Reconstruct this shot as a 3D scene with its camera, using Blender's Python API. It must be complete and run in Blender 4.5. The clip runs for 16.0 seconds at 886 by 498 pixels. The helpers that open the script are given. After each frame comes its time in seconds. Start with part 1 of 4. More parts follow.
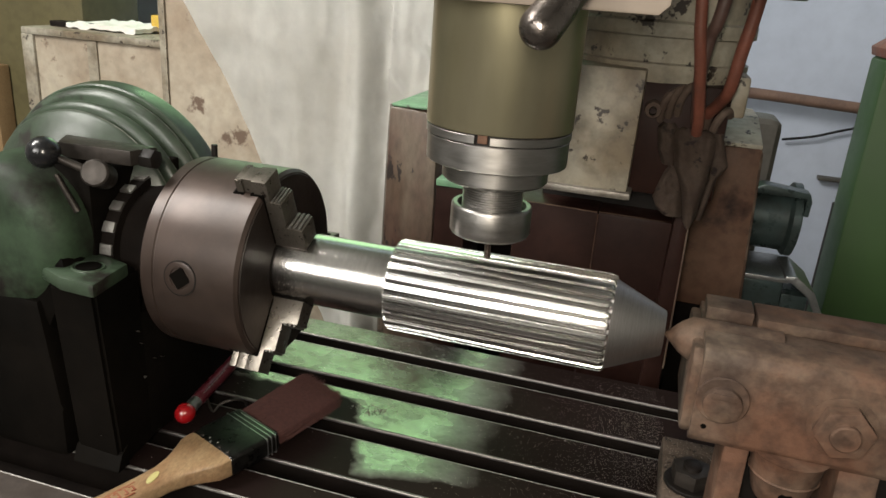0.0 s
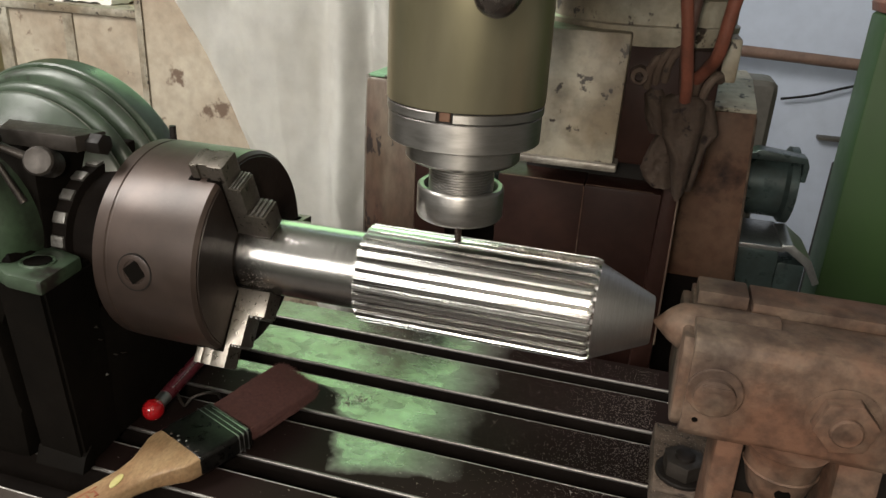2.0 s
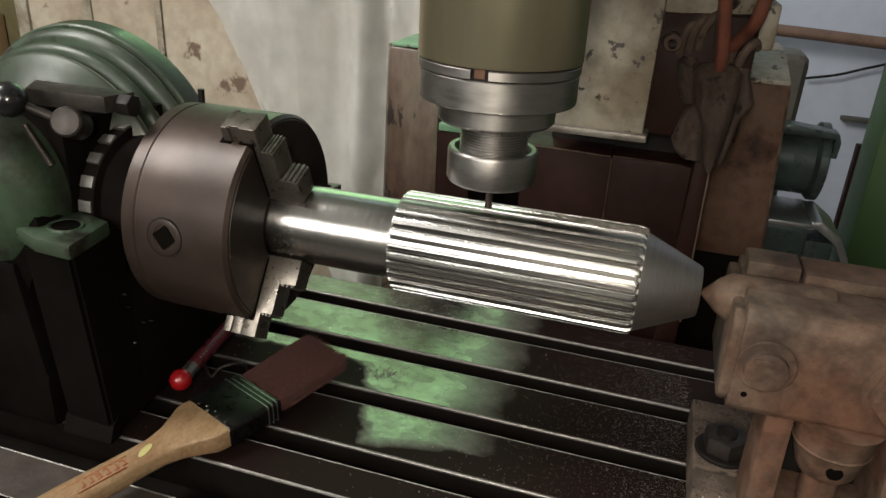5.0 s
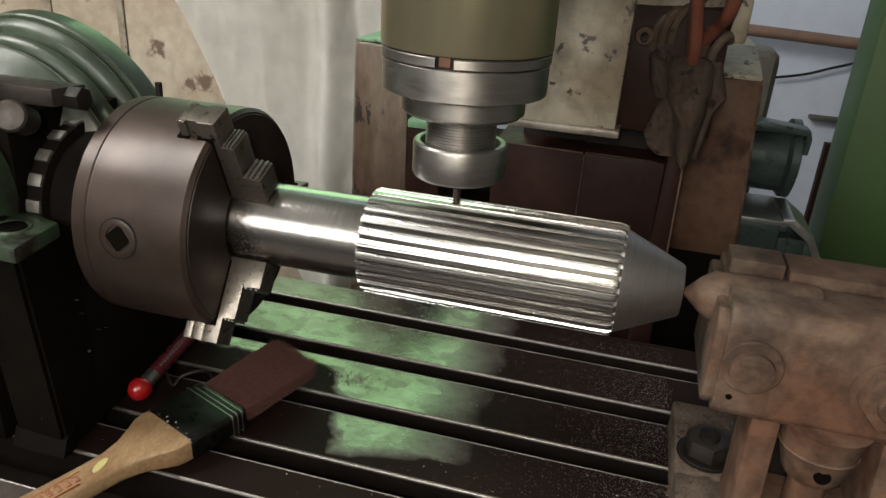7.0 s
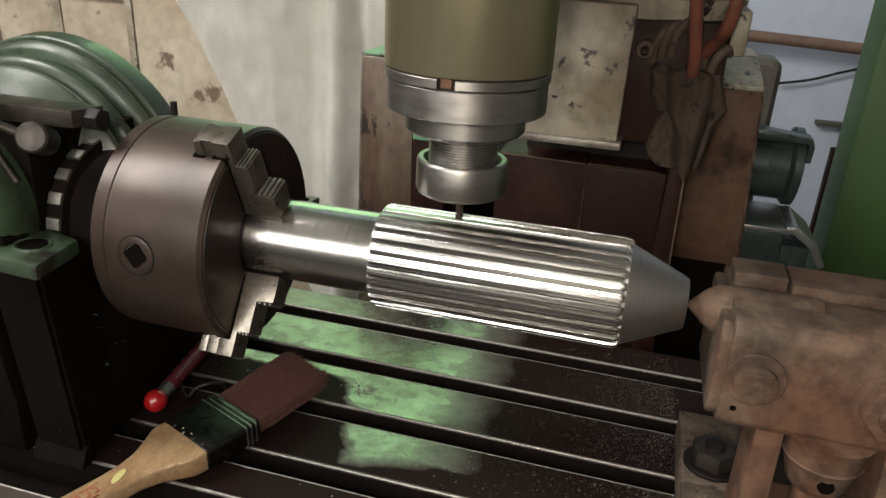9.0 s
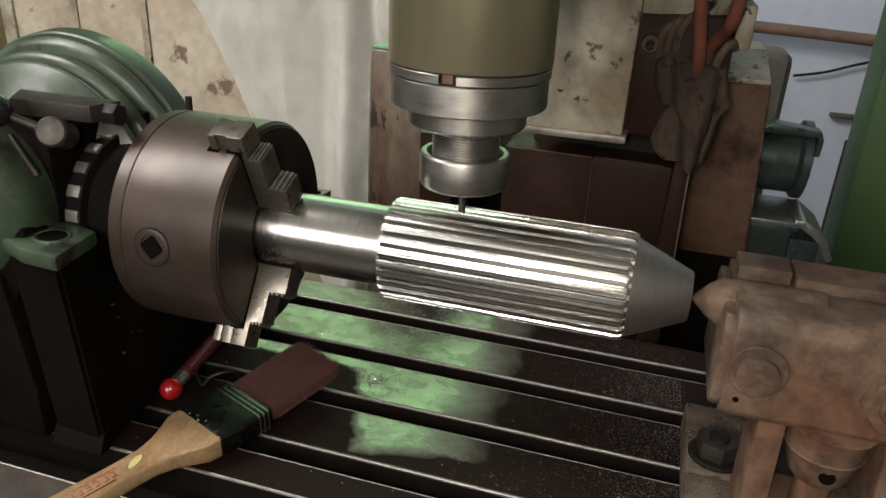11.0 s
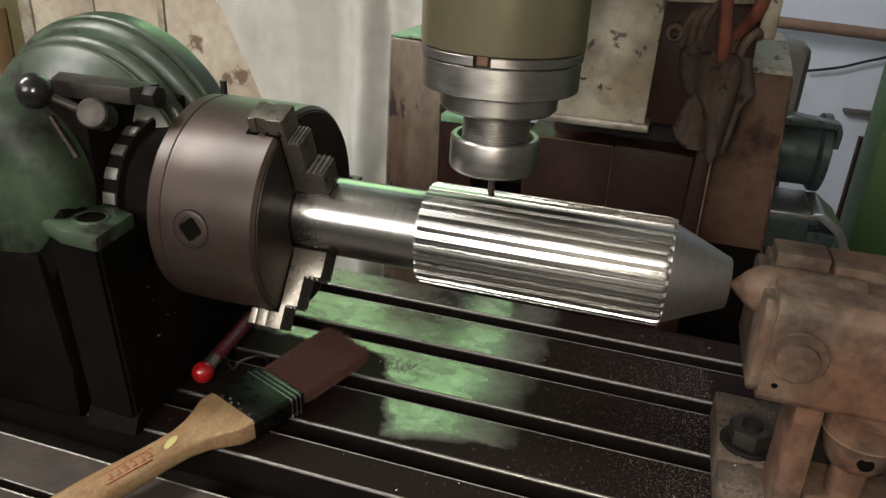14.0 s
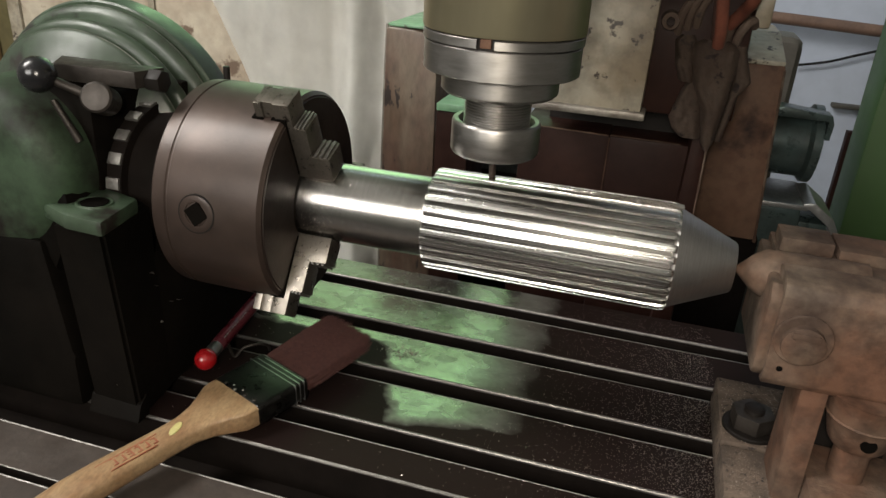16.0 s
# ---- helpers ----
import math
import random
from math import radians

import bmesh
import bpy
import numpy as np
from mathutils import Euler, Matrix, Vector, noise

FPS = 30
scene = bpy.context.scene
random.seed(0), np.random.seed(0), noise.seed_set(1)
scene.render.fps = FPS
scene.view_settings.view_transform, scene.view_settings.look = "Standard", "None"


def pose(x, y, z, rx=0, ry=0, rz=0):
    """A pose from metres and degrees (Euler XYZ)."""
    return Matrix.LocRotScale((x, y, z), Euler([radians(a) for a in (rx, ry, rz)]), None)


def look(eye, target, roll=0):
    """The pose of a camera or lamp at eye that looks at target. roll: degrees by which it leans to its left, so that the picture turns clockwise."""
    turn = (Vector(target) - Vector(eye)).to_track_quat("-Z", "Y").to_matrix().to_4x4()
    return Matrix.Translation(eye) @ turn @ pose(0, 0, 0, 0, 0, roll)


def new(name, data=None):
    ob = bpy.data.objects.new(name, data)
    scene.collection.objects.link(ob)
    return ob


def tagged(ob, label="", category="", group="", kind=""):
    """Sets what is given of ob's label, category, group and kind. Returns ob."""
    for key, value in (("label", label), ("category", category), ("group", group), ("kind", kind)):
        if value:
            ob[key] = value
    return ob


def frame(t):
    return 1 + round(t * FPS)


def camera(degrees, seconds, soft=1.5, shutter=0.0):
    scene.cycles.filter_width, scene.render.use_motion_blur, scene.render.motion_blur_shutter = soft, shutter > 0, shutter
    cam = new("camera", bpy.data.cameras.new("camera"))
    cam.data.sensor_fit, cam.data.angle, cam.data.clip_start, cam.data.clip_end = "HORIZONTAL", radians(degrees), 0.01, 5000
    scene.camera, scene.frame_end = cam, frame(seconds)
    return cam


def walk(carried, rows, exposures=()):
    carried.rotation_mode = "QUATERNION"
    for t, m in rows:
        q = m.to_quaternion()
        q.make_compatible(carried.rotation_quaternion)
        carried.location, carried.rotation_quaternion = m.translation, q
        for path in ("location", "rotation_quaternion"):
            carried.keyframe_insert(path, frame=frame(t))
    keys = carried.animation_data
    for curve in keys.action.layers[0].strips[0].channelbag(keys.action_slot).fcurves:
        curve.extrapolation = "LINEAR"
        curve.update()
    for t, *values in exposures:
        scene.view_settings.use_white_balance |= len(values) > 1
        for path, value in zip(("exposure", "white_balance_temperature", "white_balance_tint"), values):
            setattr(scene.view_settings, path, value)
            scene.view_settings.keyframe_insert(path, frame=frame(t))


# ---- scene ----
cam = camera(62.20, 16.0, soft=1.5)
ROWS = [
    (0.0, 0.1603, -0.5400, 0.4168, 70.14, -4.02, 16.80),
    (0.5, 0.1651, -0.5251, 0.4352, 71.05, -3.44, 17.26),
    (1.0, 0.1763, -0.5117, 0.4301, 69.37, -3.33, 16.51),
    (1.5, 0.1709, -0.5033, 0.4197, 67.81, -3.27, 17.68),
    (2.0, 0.1721, -0.4941, 0.4183, 67.50, -2.85, 16.38),
    (2.5, 0.1667, -0.4953, 0.4134, 66.89, -2.73, 16.55),
    (3.0, 0.1638, -0.4953, 0.4110, 66.56, -2.92, 16.87),
    (3.5, 0.1598, -0.4920, 0.4079, 66.41, -2.68, 17.11),
    (3.7, 0.1572, -0.4905, 0.4074, 66.15, -2.73, 17.32),
    (5.8, 0.1602, -0.4831, 0.3962, 66.00, -3.18, 17.35),
    (6.0, 0.1629, -0.4769, 0.3957, 65.84, -2.95, 16.87),
    (6.5, 0.1586, -0.4733, 0.3942, 65.76, -3.01, 16.76),
    (7.0, 0.1576, -0.4660, 0.3894, 66.29, -3.31, 15.46),
    (7.5, 0.1440, -0.4657, 0.3897, 66.13, -4.57, 16.61),
    (8.0, 0.1517, -0.4592, 0.3885, 66.11, -4.17, 15.68),
    (8.5, 0.1576, -0.4652, 0.3919, 66.32, -3.69, 15.43),
    (8.7, 0.1598, -0.4700, 0.3960, 66.68, -3.05, 15.68),
    (10.8, 0.1716, -0.4817, 0.4067, 66.42, -2.62, 16.88),
    (11.0, 0.1723, -0.4819, 0.4043, 66.07, -2.56, 16.93),
    (11.5, 0.1720, -0.4832, 0.4035, 65.97, -2.68, 16.90),
    (12.0, 0.1682, -0.4897, 0.4021, 66.07, -2.82, 16.82),
    (12.5, 0.1609, -0.4980, 0.3999, 65.96, -2.90, 16.78),
    (13.0, 0.1575, -0.5008, 0.4006, 66.00, -2.97, 16.73),
    (13.5, 0.1573, -0.4959, 0.3968, 65.79, -2.82, 17.10),
    (14.0, 0.1589, -0.4924, 0.3969, 65.65, -2.84, 17.59),
    (14.5, 0.1617, -0.4948, 0.3982, 65.93, -2.80, 17.41),
    (15.0, 0.1579, -0.4997, 0.3990, 66.11, -2.72, 17.35),
    (15.5, 0.1539, -0.5015, 0.3999, 66.18, -2.91, 17.12),
    (16.0, 0.1520, -0.4995, 0.3900, 65.31, -3.23, 16.78),
]
walk(cam, [(t, pose(x, y, z, rx, ry, rz)) for t, x, y, z, rx, ry, rz in ROWS],
     [(0, 0.0), (1.2, 0.0), (2.5, -0.09), (3.5, -0.34), (6.0, -0.34), (8.0, -0.14), (11.0, -0.17), (16.0, -0.17)])

FEED = 0.00202  # metres per second of table travel
AXIS = 0.1772  # height of the work axis over the table
SPX = 0.0487   # spindle axis
TEETH, TOOTH_AT = 28, 0.112

# ---------------------------------------------------------------- light
world = bpy.data.worlds.new("workshop")
scene.world = world
world.use_nodes = True
world.node_tree.nodes["Background"].inputs[0].default_value = (0.75, 0.78, 0.72, 1)
world.node_tree.nodes["Background"].inputs[1].default_value = 0.02
scene.view_settings.exposure = 0.0


def area_lamp(name, at, target, sx, sy, watts, colour):
    d = bpy.data.lights.new(name, "AREA")
    d.shape, d.size, d.size_y, d.energy, d.color = "RECTANGLE", sx, sy, watts, colour
    ob = new(name, d)
    ob.matrix_world = look(at, target)
    return ob


# Assumed overhead source, out of view; aimed to brighten the hanging sheet.
area_lamp("overhead_fill_light", (-1.70, -0.60, 2.40), (-0.60, 1.0, 0.1), 0.75, 1.6, 134, (1.0, 0.965, 0.91))
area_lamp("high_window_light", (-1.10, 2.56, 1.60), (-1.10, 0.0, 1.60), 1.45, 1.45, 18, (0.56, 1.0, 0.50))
area_lamp("front_window_light", (-0.85, -3.06, 1.40), (-0.85, 0.0, 1.40), 1.75, 1.15, 92, (1.0, 0.965, 0.91))
area_lamp("work_lamp", (0.142, -0.585, 0.455), (0.12, 0.0, 0.17), 0.045, 0.13, 3.8, (1.0, 0.90, 0.76))
# Added out of view to brighten the back wall; no known source.
area_lamp("back_wall_fill_light", (0.3, 1.75, 2.4), (0.2, 2.5, 0.4), 2.6, 0.3, 5.4, (0.70, 0.84, 1.0))


# ---------------------------------------------------------------- materials
def mat(name, base, rough=0.5, metal=0.0, vary=None, scale=60.0, amount=0.5, bump=0.15, bscale=300.0, rvar=0.12, stretch=(1, 1, 1), chips=None, chip_at=0.62, chip_scale=25.0, chip_w=0.03, coat=0.0, coat_r=0.03, emit=None, grain=0.22, spec=0.5):
    m = bpy.data.materials.new(name)
    m.use_nodes = True
    nt = m.node_tree
    N, L = nt.nodes, nt.links
    b = N["Principled BSDF"]
    b.inputs["Base Color"].default_value = (*base, 1)
    b.inputs["Roughness"].default_value = rough
    b.inputs["Metallic"].default_value = metal
    b.inputs["Coat Weight"].default_value = coat
    b.inputs["Coat Roughness"].default_value = coat_r
    b.inputs["Specular IOR Level"].default_value = spec
    if emit:
        b.inputs["Emission Color"].default_value = (*emit[0], 1)
        b.inputs["Emission Strength"].default_value = emit[1]
    tc = N.new("ShaderNodeTexCoord")
    mp = N.new("ShaderNodeMapping")
    mp.inputs["Scale"].default_value = stretch
    L.new(tc.outputs["Object"], mp.inputs["Vector"])

    def noise_tex(s, detail=6.0, r=0.6):
        n = N.new("ShaderNodeTexNoise")
        n.inputs["Scale"].default_value, n.inputs["Detail"].default_value, n.inputs["Roughness"].default_value = s, detail, r
        L.new(mp.outputs[0], n.inputs["Vector"])
        return n

    def ramp(src, a, bb):
        r = N.new("ShaderNodeMapRange")
        r.inputs[1].default_value, r.inputs[2].default_value = a, bb
        L.new(src, r.inputs[0])
        return r.outputs[0]

    colour = None
    n1 = noise_tex(scale)
    if vary:
        mix = N.new("ShaderNodeMix")
        mix.data_type = "RGBA"
        L.new(ramp(n1.outputs[0], 0.5 - 0.25 / max(amount, 0.05) * 0.5, 0.5 + 0.25 / max(amount, 0.05) * 0.5), mix.inputs[0])
        mix.inputs[6].default_value, mix.inputs[7].default_value = (*base, 1), (*vary, 1)
        colour = mix.outputs[2]
        n3 = noise_tex(scale * 7, 3.0)
        mul = N.new("ShaderNodeMix")
        mul.data_type, mul.blend_type = "RGBA", "MULTIPLY"
        mul.inputs[0].default_value = grain
        L.new(colour, mul.inputs[6])
        L.new(ramp(n3.outputs[0], 0.25, 0.6), mul.inputs[7])
        colour = mul.outputs[2]
    rough_out = None
    if chips:
        n2 = noise_tex(chip_scale, 8.0, 0.65)
        f = ramp(n2.outputs[0], chip_at, chip_at + chip_w)
        mix2 = N.new("ShaderNodeMix")
        mix2.data_type = "RGBA"
        L.new(f, mix2.inputs[0])
        if colour:
            L.new(colour, mix2.inputs[6])
        else:
            mix2.inputs[6].default_value = (*base, 1)
        mix2.inputs[7].default_value = (*chips, 1)
        colour = mix2.outputs[2]
    if colour:
        L.new(colour, b.inputs["Base Color"])
    nr = noise_tex(scale * 2.3)
    rr = N.new("ShaderNodeMapRange")
    rr.inputs[1].default_value, rr.inputs[2].default_value = 0.3, 0.7
    rr.inputs[3].default_value, rr.inputs[4].default_value = max(rough - rvar, 0.03), min(rough + rvar, 1)
    L.new(nr.outputs[0], rr.inputs[0])
    L.new(rr.outputs[0], b.inputs["Roughness"])
    if bump:
        bp = N.new("ShaderNodeBump")
        bp.inputs["Strength"].default_value, bp.inputs["Distance"].default_value = bump, 0.001
        L.new(noise_tex(bscale, 4.0).outputs[0], bp.inputs["Height"])
        L.new(bp.outputs[0], b.inputs["Normal"])
    return m


GREEN = mat("green_machine_paint", (0.040, 0.062, 0.038), 0.40, 0, (0.020, 0.029, 0.018), 9, 1.0, 0.4, 60, 0.15, chips=(0.013, 0.011, 0.009), chip_at=0.56, chip_scale=24, chip_w=0.08, spec=0.45, grain=0.35)
GRIMYGREEN = mat("grimy_green_paint", (0.036, 0.060, 0.034), 0.55, 0, (0.020, 0.030, 0.018), 9, 1.0, 0.5, 60, 0.12, chips=(0.008, 0.0065, 0.005), chip_at=0.50, chip_scale=13, chip_w=0.16, spec=0.22, grain=0.4)
WORNRIM = mat("worn_paint_ridge", (0.15, 0.15, 0.125), 0.42, 0.2, (0.045, 0.055, 0.04), 70, 1.0, 0.4, 150, 0.14)
# Oily casting, taken down to near-black so that its shade is painted in.
DARKGREEN = mat("shade_darkened_oily_casting", (0.0034, 0.0030, 0.0025), 0.55, 0, (0.0056, 0.0045, 0.0036), 9, 1.0, 0.5, 80, 0.15, spec=0.035)
STEEL = mat("bright_turned_steel", (0.50, 0.485, 0.465), 0.22, 1.0, (0.38, 0.365, 0.35), 30, 0.6, 0.06, 500, 0.06, stretch=(30, 1, 1))
SPLINE = mat("freshly_milled_steel", (0.80, 0.79, 0.76), 0.23, 1.0, (0.34, 0.33, 0.32), 40, 0.9, 0.22, 200, 0.11, stretch=(0.035, 10, 10), grain=0.25)
# Same cut steel as the splines, darkened to paint the shade between them.
GROOVE = mat("shade_darkened_groove_steel", (0.075, 0.07, 0.066), 0.36, 0.95, (0.035, 0.033, 0.03), 60, 0.8, 0.2, 260, 0.1, stretch=(0.15, 9, 9))
CONE = mat("matt_turned_steel", (0.40, 0.385, 0.37), 0.42, 1.0, (0.32, 0.30, 0.29), 40, 0.5, 0.08, 700, 0.06, stretch=(30, 1, 1))
CHUCK = mat("smooth_oily_chuck_steel", (0.054, 0.036, 0.029), 0.50, 0.62, (0.032, 0.021, 0.016), 9, 0.9, 0.08, 400, 0.12, grain=0.25, coat=0.28, coat_r=0.28)
CHUCKFACE = mat("dark_brown_oily_face", (0.026, 0.018, 0.0145), 0.45, 0.3, (0.014, 0.010, 0.008), 14, 0.9, 0.15, 240, 0.12, spec=0.3)
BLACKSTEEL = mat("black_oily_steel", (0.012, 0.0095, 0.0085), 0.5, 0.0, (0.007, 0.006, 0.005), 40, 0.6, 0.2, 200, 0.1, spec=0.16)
JAW = mat("ground_jaw_steel", (0.145, 0.130, 0.108), 0.33, 0.85, (0.17, 0.15, 0.13), 70, 0.7, 0.15, 300, 0.1, chips=(0.03, 0.025, 0.02), chip_at=0.60, chip_scale=90, chip_w=0.06)
TABLE = mat("scraped_oily_table_iron", (0.30, 0.30, 0.265), 0.25, 0.92, (0.18, 0.16, 0.14), 30, 0.7, 0.24, 110, 0.11, stretch=(0.7, 1, 1))


def film_and_reflection(m):
    """A dull brown film on the table where nobody has wiped it; the wiped stretch keeps its shine. To the right it also
    paints the column's dark reflection.
    """
    nt = m.node_tree
    N, L = nt.nodes, nt.links
    b = N["Principled BSDF"]
    tc = N.new("ShaderNodeTexCoord")
    sep = N.new("ShaderNodeSeparateXYZ")
    L.new(tc.outputs["Object"], sep.inputs[0])
    nz = N.new("ShaderNodeTexNoise")
    nz.inputs["Scale"].default_value, nz.inputs["Detail"].default_value = 45.0, 6.0
    L.new(tc.outputs["Object"], nz.inputs["Vector"])

    def math_node(op, a, c):
        n = N.new("ShaderNodeMath")
        n.operation = op
        for k, q in enumerate((a, c)):
            if isinstance(q, (int, float)):
                n.inputs[k].default_value = q
            else:
                L.new(q, n.inputs[k])
        return n.outputs[0]

    def below(value, width):
        r = N.new("ShaderNodeMapRange")
        r.inputs[1].default_value, r.inputs[2].default_value, r.inputs[3].default_value, r.inputs[4].default_value = -width, width, 1.0, 0.0
        L.new(value, r.inputs[0])
        return r.outputs[0]
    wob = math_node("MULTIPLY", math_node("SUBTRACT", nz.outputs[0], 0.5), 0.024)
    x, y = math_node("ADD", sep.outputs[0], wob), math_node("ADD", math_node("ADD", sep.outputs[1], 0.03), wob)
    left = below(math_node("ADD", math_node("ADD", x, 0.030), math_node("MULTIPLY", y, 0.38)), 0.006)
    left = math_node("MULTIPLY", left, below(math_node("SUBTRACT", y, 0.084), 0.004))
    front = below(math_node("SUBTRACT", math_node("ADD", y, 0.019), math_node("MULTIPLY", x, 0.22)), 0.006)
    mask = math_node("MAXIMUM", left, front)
    # Dust at the right, widened to paint the dark column's reflection.
    dust_and_reflection = below(math_node("SUBTRACT", 0.056, x), 0.030)
    mask = math_node("MAXIMUM", mask, dust_and_reflection)
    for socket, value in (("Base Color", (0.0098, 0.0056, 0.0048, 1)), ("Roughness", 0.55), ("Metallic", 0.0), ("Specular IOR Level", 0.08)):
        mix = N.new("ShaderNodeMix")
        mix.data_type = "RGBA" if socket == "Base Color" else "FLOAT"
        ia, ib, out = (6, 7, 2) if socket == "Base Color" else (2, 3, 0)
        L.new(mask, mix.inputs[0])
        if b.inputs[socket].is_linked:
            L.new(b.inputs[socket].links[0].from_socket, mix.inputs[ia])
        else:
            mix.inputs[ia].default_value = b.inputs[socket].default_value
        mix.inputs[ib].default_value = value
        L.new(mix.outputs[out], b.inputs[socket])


film_and_reflection(TABLE)


def own_grain(m):
    """Gives each piece that shares the material its own stretch of the grain."""
    N, L = m.node_tree.nodes, m.node_tree.links
    info = N.new("ShaderNodeObjectInfo")
    mul = N.new("ShaderNodeMath")
    mul.operation = "MULTIPLY"
    mul.inputs[1].default_value = 37.0
    L.new(info.outputs["Random"], mul.inputs[0])
    for n in [q for q in N if q.bl_idname == "ShaderNodeMapping"]:
        L.new(mul.outputs[0], n.inputs["Location"])


own_grain(SPLINE)
OILY = mat("dark_oily_worn_steel", (0.050, 0.042, 0.036), 0.48, 0.6, (0.022, 0.018, 0.015), 40, 0.7, 0.2, 220, 0.14)
INDEX = mat("dull_worn_notch_steel", (0.26, 0.25, 0.23), 0.5, 0.8, (0.13, 0.12, 0.11), 80, 0.6, 0.1, 300, 0.1)
LEVER = mat("hammered_dark_steel", (0.19, 0.165, 0.15), 0.28, 0.95, (0.09, 0.078, 0.07), 40, 0.8, 0.5, 110, 0.12)
LIP = mat("worn_grey_casting_edge", (0.27, 0.25, 0.215), 0.45, 0.3, (0.12, 0.10, 0.08), 40, 0.7, 0.3, 160, 0.12)
# Near-black that paints shade in slots, trough and pillar foot; also the index ring.
SLOTBLACK = mat("shade_black_iron", (0.0046, 0.0036, 0.0030), 0.75, 0, (0.008, 0.006, 0.005), 30, 0.6, 0.3, 120, 0.1, spec=0.04)
RIM = mat("wiped_grey_rim_iron", (0.070, 0.056, 0.047), 0.5, 0.3, (0.044, 0.035, 0.030), 22, 0.8, 0.25, 200, 0.12)
# Flush black faces in this paint the shade inside holes and jaw slots.
HOLE = mat("bore_shade_black", (0.003, 0.0025, 0.002), 0.8, 0, None, 60, 0.5, 0, spec=0.02)
GRIME = mat("swarf_caked_iron", (0.062, 0.046, 0.036), 0.8, 0.0, (0.115, 0.085, 0.065), 60, 1.0, 1.0, 300, 0.12, chips=(0.014, 0.010, 0.009), chip_at=0.58, chip_scale=190, chip_w=0.05, spec=0.3)
TABLEEDGE = mat("worn_table_edge", (0.27, 0.255, 0.235), 0.50, 1.0, (0.25, 0.23, 0.22), 40, 0.6, 0.1, 200, 0.1)
QUILL = mat("olive_tinted_steel_quill", (0.43, 0.39, 0.285), 0.34, 0.9, (0.36, 0.33, 0.21), 8, 0.6, 0.04, 400, 0.06, stretch=(1, 1, 0.3), grain=0.08)
NUT = mat("satin_collet_nut_steel", (0.33, 0.315, 0.30), 0.40, 1.0, (0.25, 0.24, 0.225), 20, 0.6, 0.06, 500, 0.06, stretch=(1, 1, 6), grain=0.12)
RUST = mat("dusty_brown_cast_iron", (0.092, 0.045, 0.027), 0.8, 0.0, (0.112, 0.084, 0.062), 10, 1.0, 1.2, 90, 0.12, chips=(0.022, 0.012, 0.009), chip_at=0.485, chip_scale=11, chip_w=0.20, spec=0.25, grain=0.6)
BROWN = mat("brown_grimy_paint", (0.070, 0.033, 0.022), 0.55, 0, (0.120, 0.090, 0.062), 9, 1.0, 0.45, 90, 0.15, stretch=(1.6, 1, 0.6), chips=(0.016, 0.010, 0.008), chip_at=0.60, chip_scale=30, chip_w=0.03, grain=0.4)
CREAM = mat("chipped_cream_paint", (0.36, 0.333, 0.267), 0.5, 0, (0.18, 0.142, 0.095), 8, 1.0, 0.2, 100, 0.12, chips=(0.022, 0.014, 0.009), chip_at=0.590, chip_scale=36, grain=0.4)
PALEGREEN = mat("pale_green_worn_paint", (0.16, 0.30, 0.18), 0.4, 0, (0.09, 0.17, 0.10), 20, 0.5, 0.15, 90, 0.12, chips=(0.05, 0.035, 0.03), chip_at=0.64, chip_scale=40)
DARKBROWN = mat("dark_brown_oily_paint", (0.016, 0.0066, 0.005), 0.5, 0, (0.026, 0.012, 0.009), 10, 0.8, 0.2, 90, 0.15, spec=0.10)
STAINED = mat("stained_cream_paint", (0.45, 0.40, 0.315), 0.55, 0, (0.27, 0.21, 0.15), 5, 0.7, 0.15, 60, 0.12, chips=(0.12, 0.08, 0.055), chip_at=0.60, chip_scale=12, chip_w=0.06)
PIPE = mat("dull_brown_pipe", (0.20, 0.12, 0.085), 0.6, 0, (0.13, 0.08, 0.06), 20, 0.5, 0.2, 200, 0.1)
GREYDARK = mat("dull_dark_grey_paint", (0.085, 0.078, 0.066), 0.6, 0, (0.055, 0.05, 0.042), 12, 0.5, 0.2, 90, 0.12)
REDBROWN = mat("reddish_brown_paint", (0.078, 0.035, 0.021), 0.58, 0, (0.118, 0.068, 0.044), 11, 1.0, 0.35, 90, 0.15, chips=(0.018, 0.009, 0.006), chip_at=0.52, chip_scale=14, chip_w=0.16, spec=0.25)
CLOTH = mat("white_draped_sheet", (0.80, 0.795, 0.755), 0.7, 0, (0.66, 0.64, 0.58), 3.5, 0.7, 0.5, 22, 0.1, grain=0.08)
WALL = mat("bluish_white_plaster", (0.50, 0.55, 0.65), 0.85, 0, (0.42, 0.46, 0.55), 2.2, 0.6, 0.1, 40, 0.05, grain=0.08)
ROOM = mat("grey_workshop_plaster", (0.42, 0.41, 0.38), 0.9, 0, (0.33, 0.32, 0.30), 2, 0.4, 0.1, 40, 0.05)
FLOORM = mat("dark_oily_concrete", (0.13, 0.12, 0.11), 0.7, 0, (0.08, 0.07, 0.065), 3, 0.5, 0.2, 60, 0.1)
LEAF = mat("bright_green_paint", (0.020, 0.053, 0.006), 0.5, 0, (0.014, 0.040, 0.005), 3, 0.4, 0.05, 60, 0.1, grain=0.06)
OLIVE = mat("olive_drab_paint", (0.14, 0.12, 0.055), 0.5, 0, (0.10, 0.085, 0.04), 4, 0.4, 0.1, 60, 0.1)
WOOD = mat("varnished_beech_handle", (0.30, 0.205, 0.112), 0.38, 0, (0.21, 0.122, 0.062), 34, 0.8, 0.1, 200, 0.1, grain=0.35, stretch=(2.2, 0.9, 1.5))
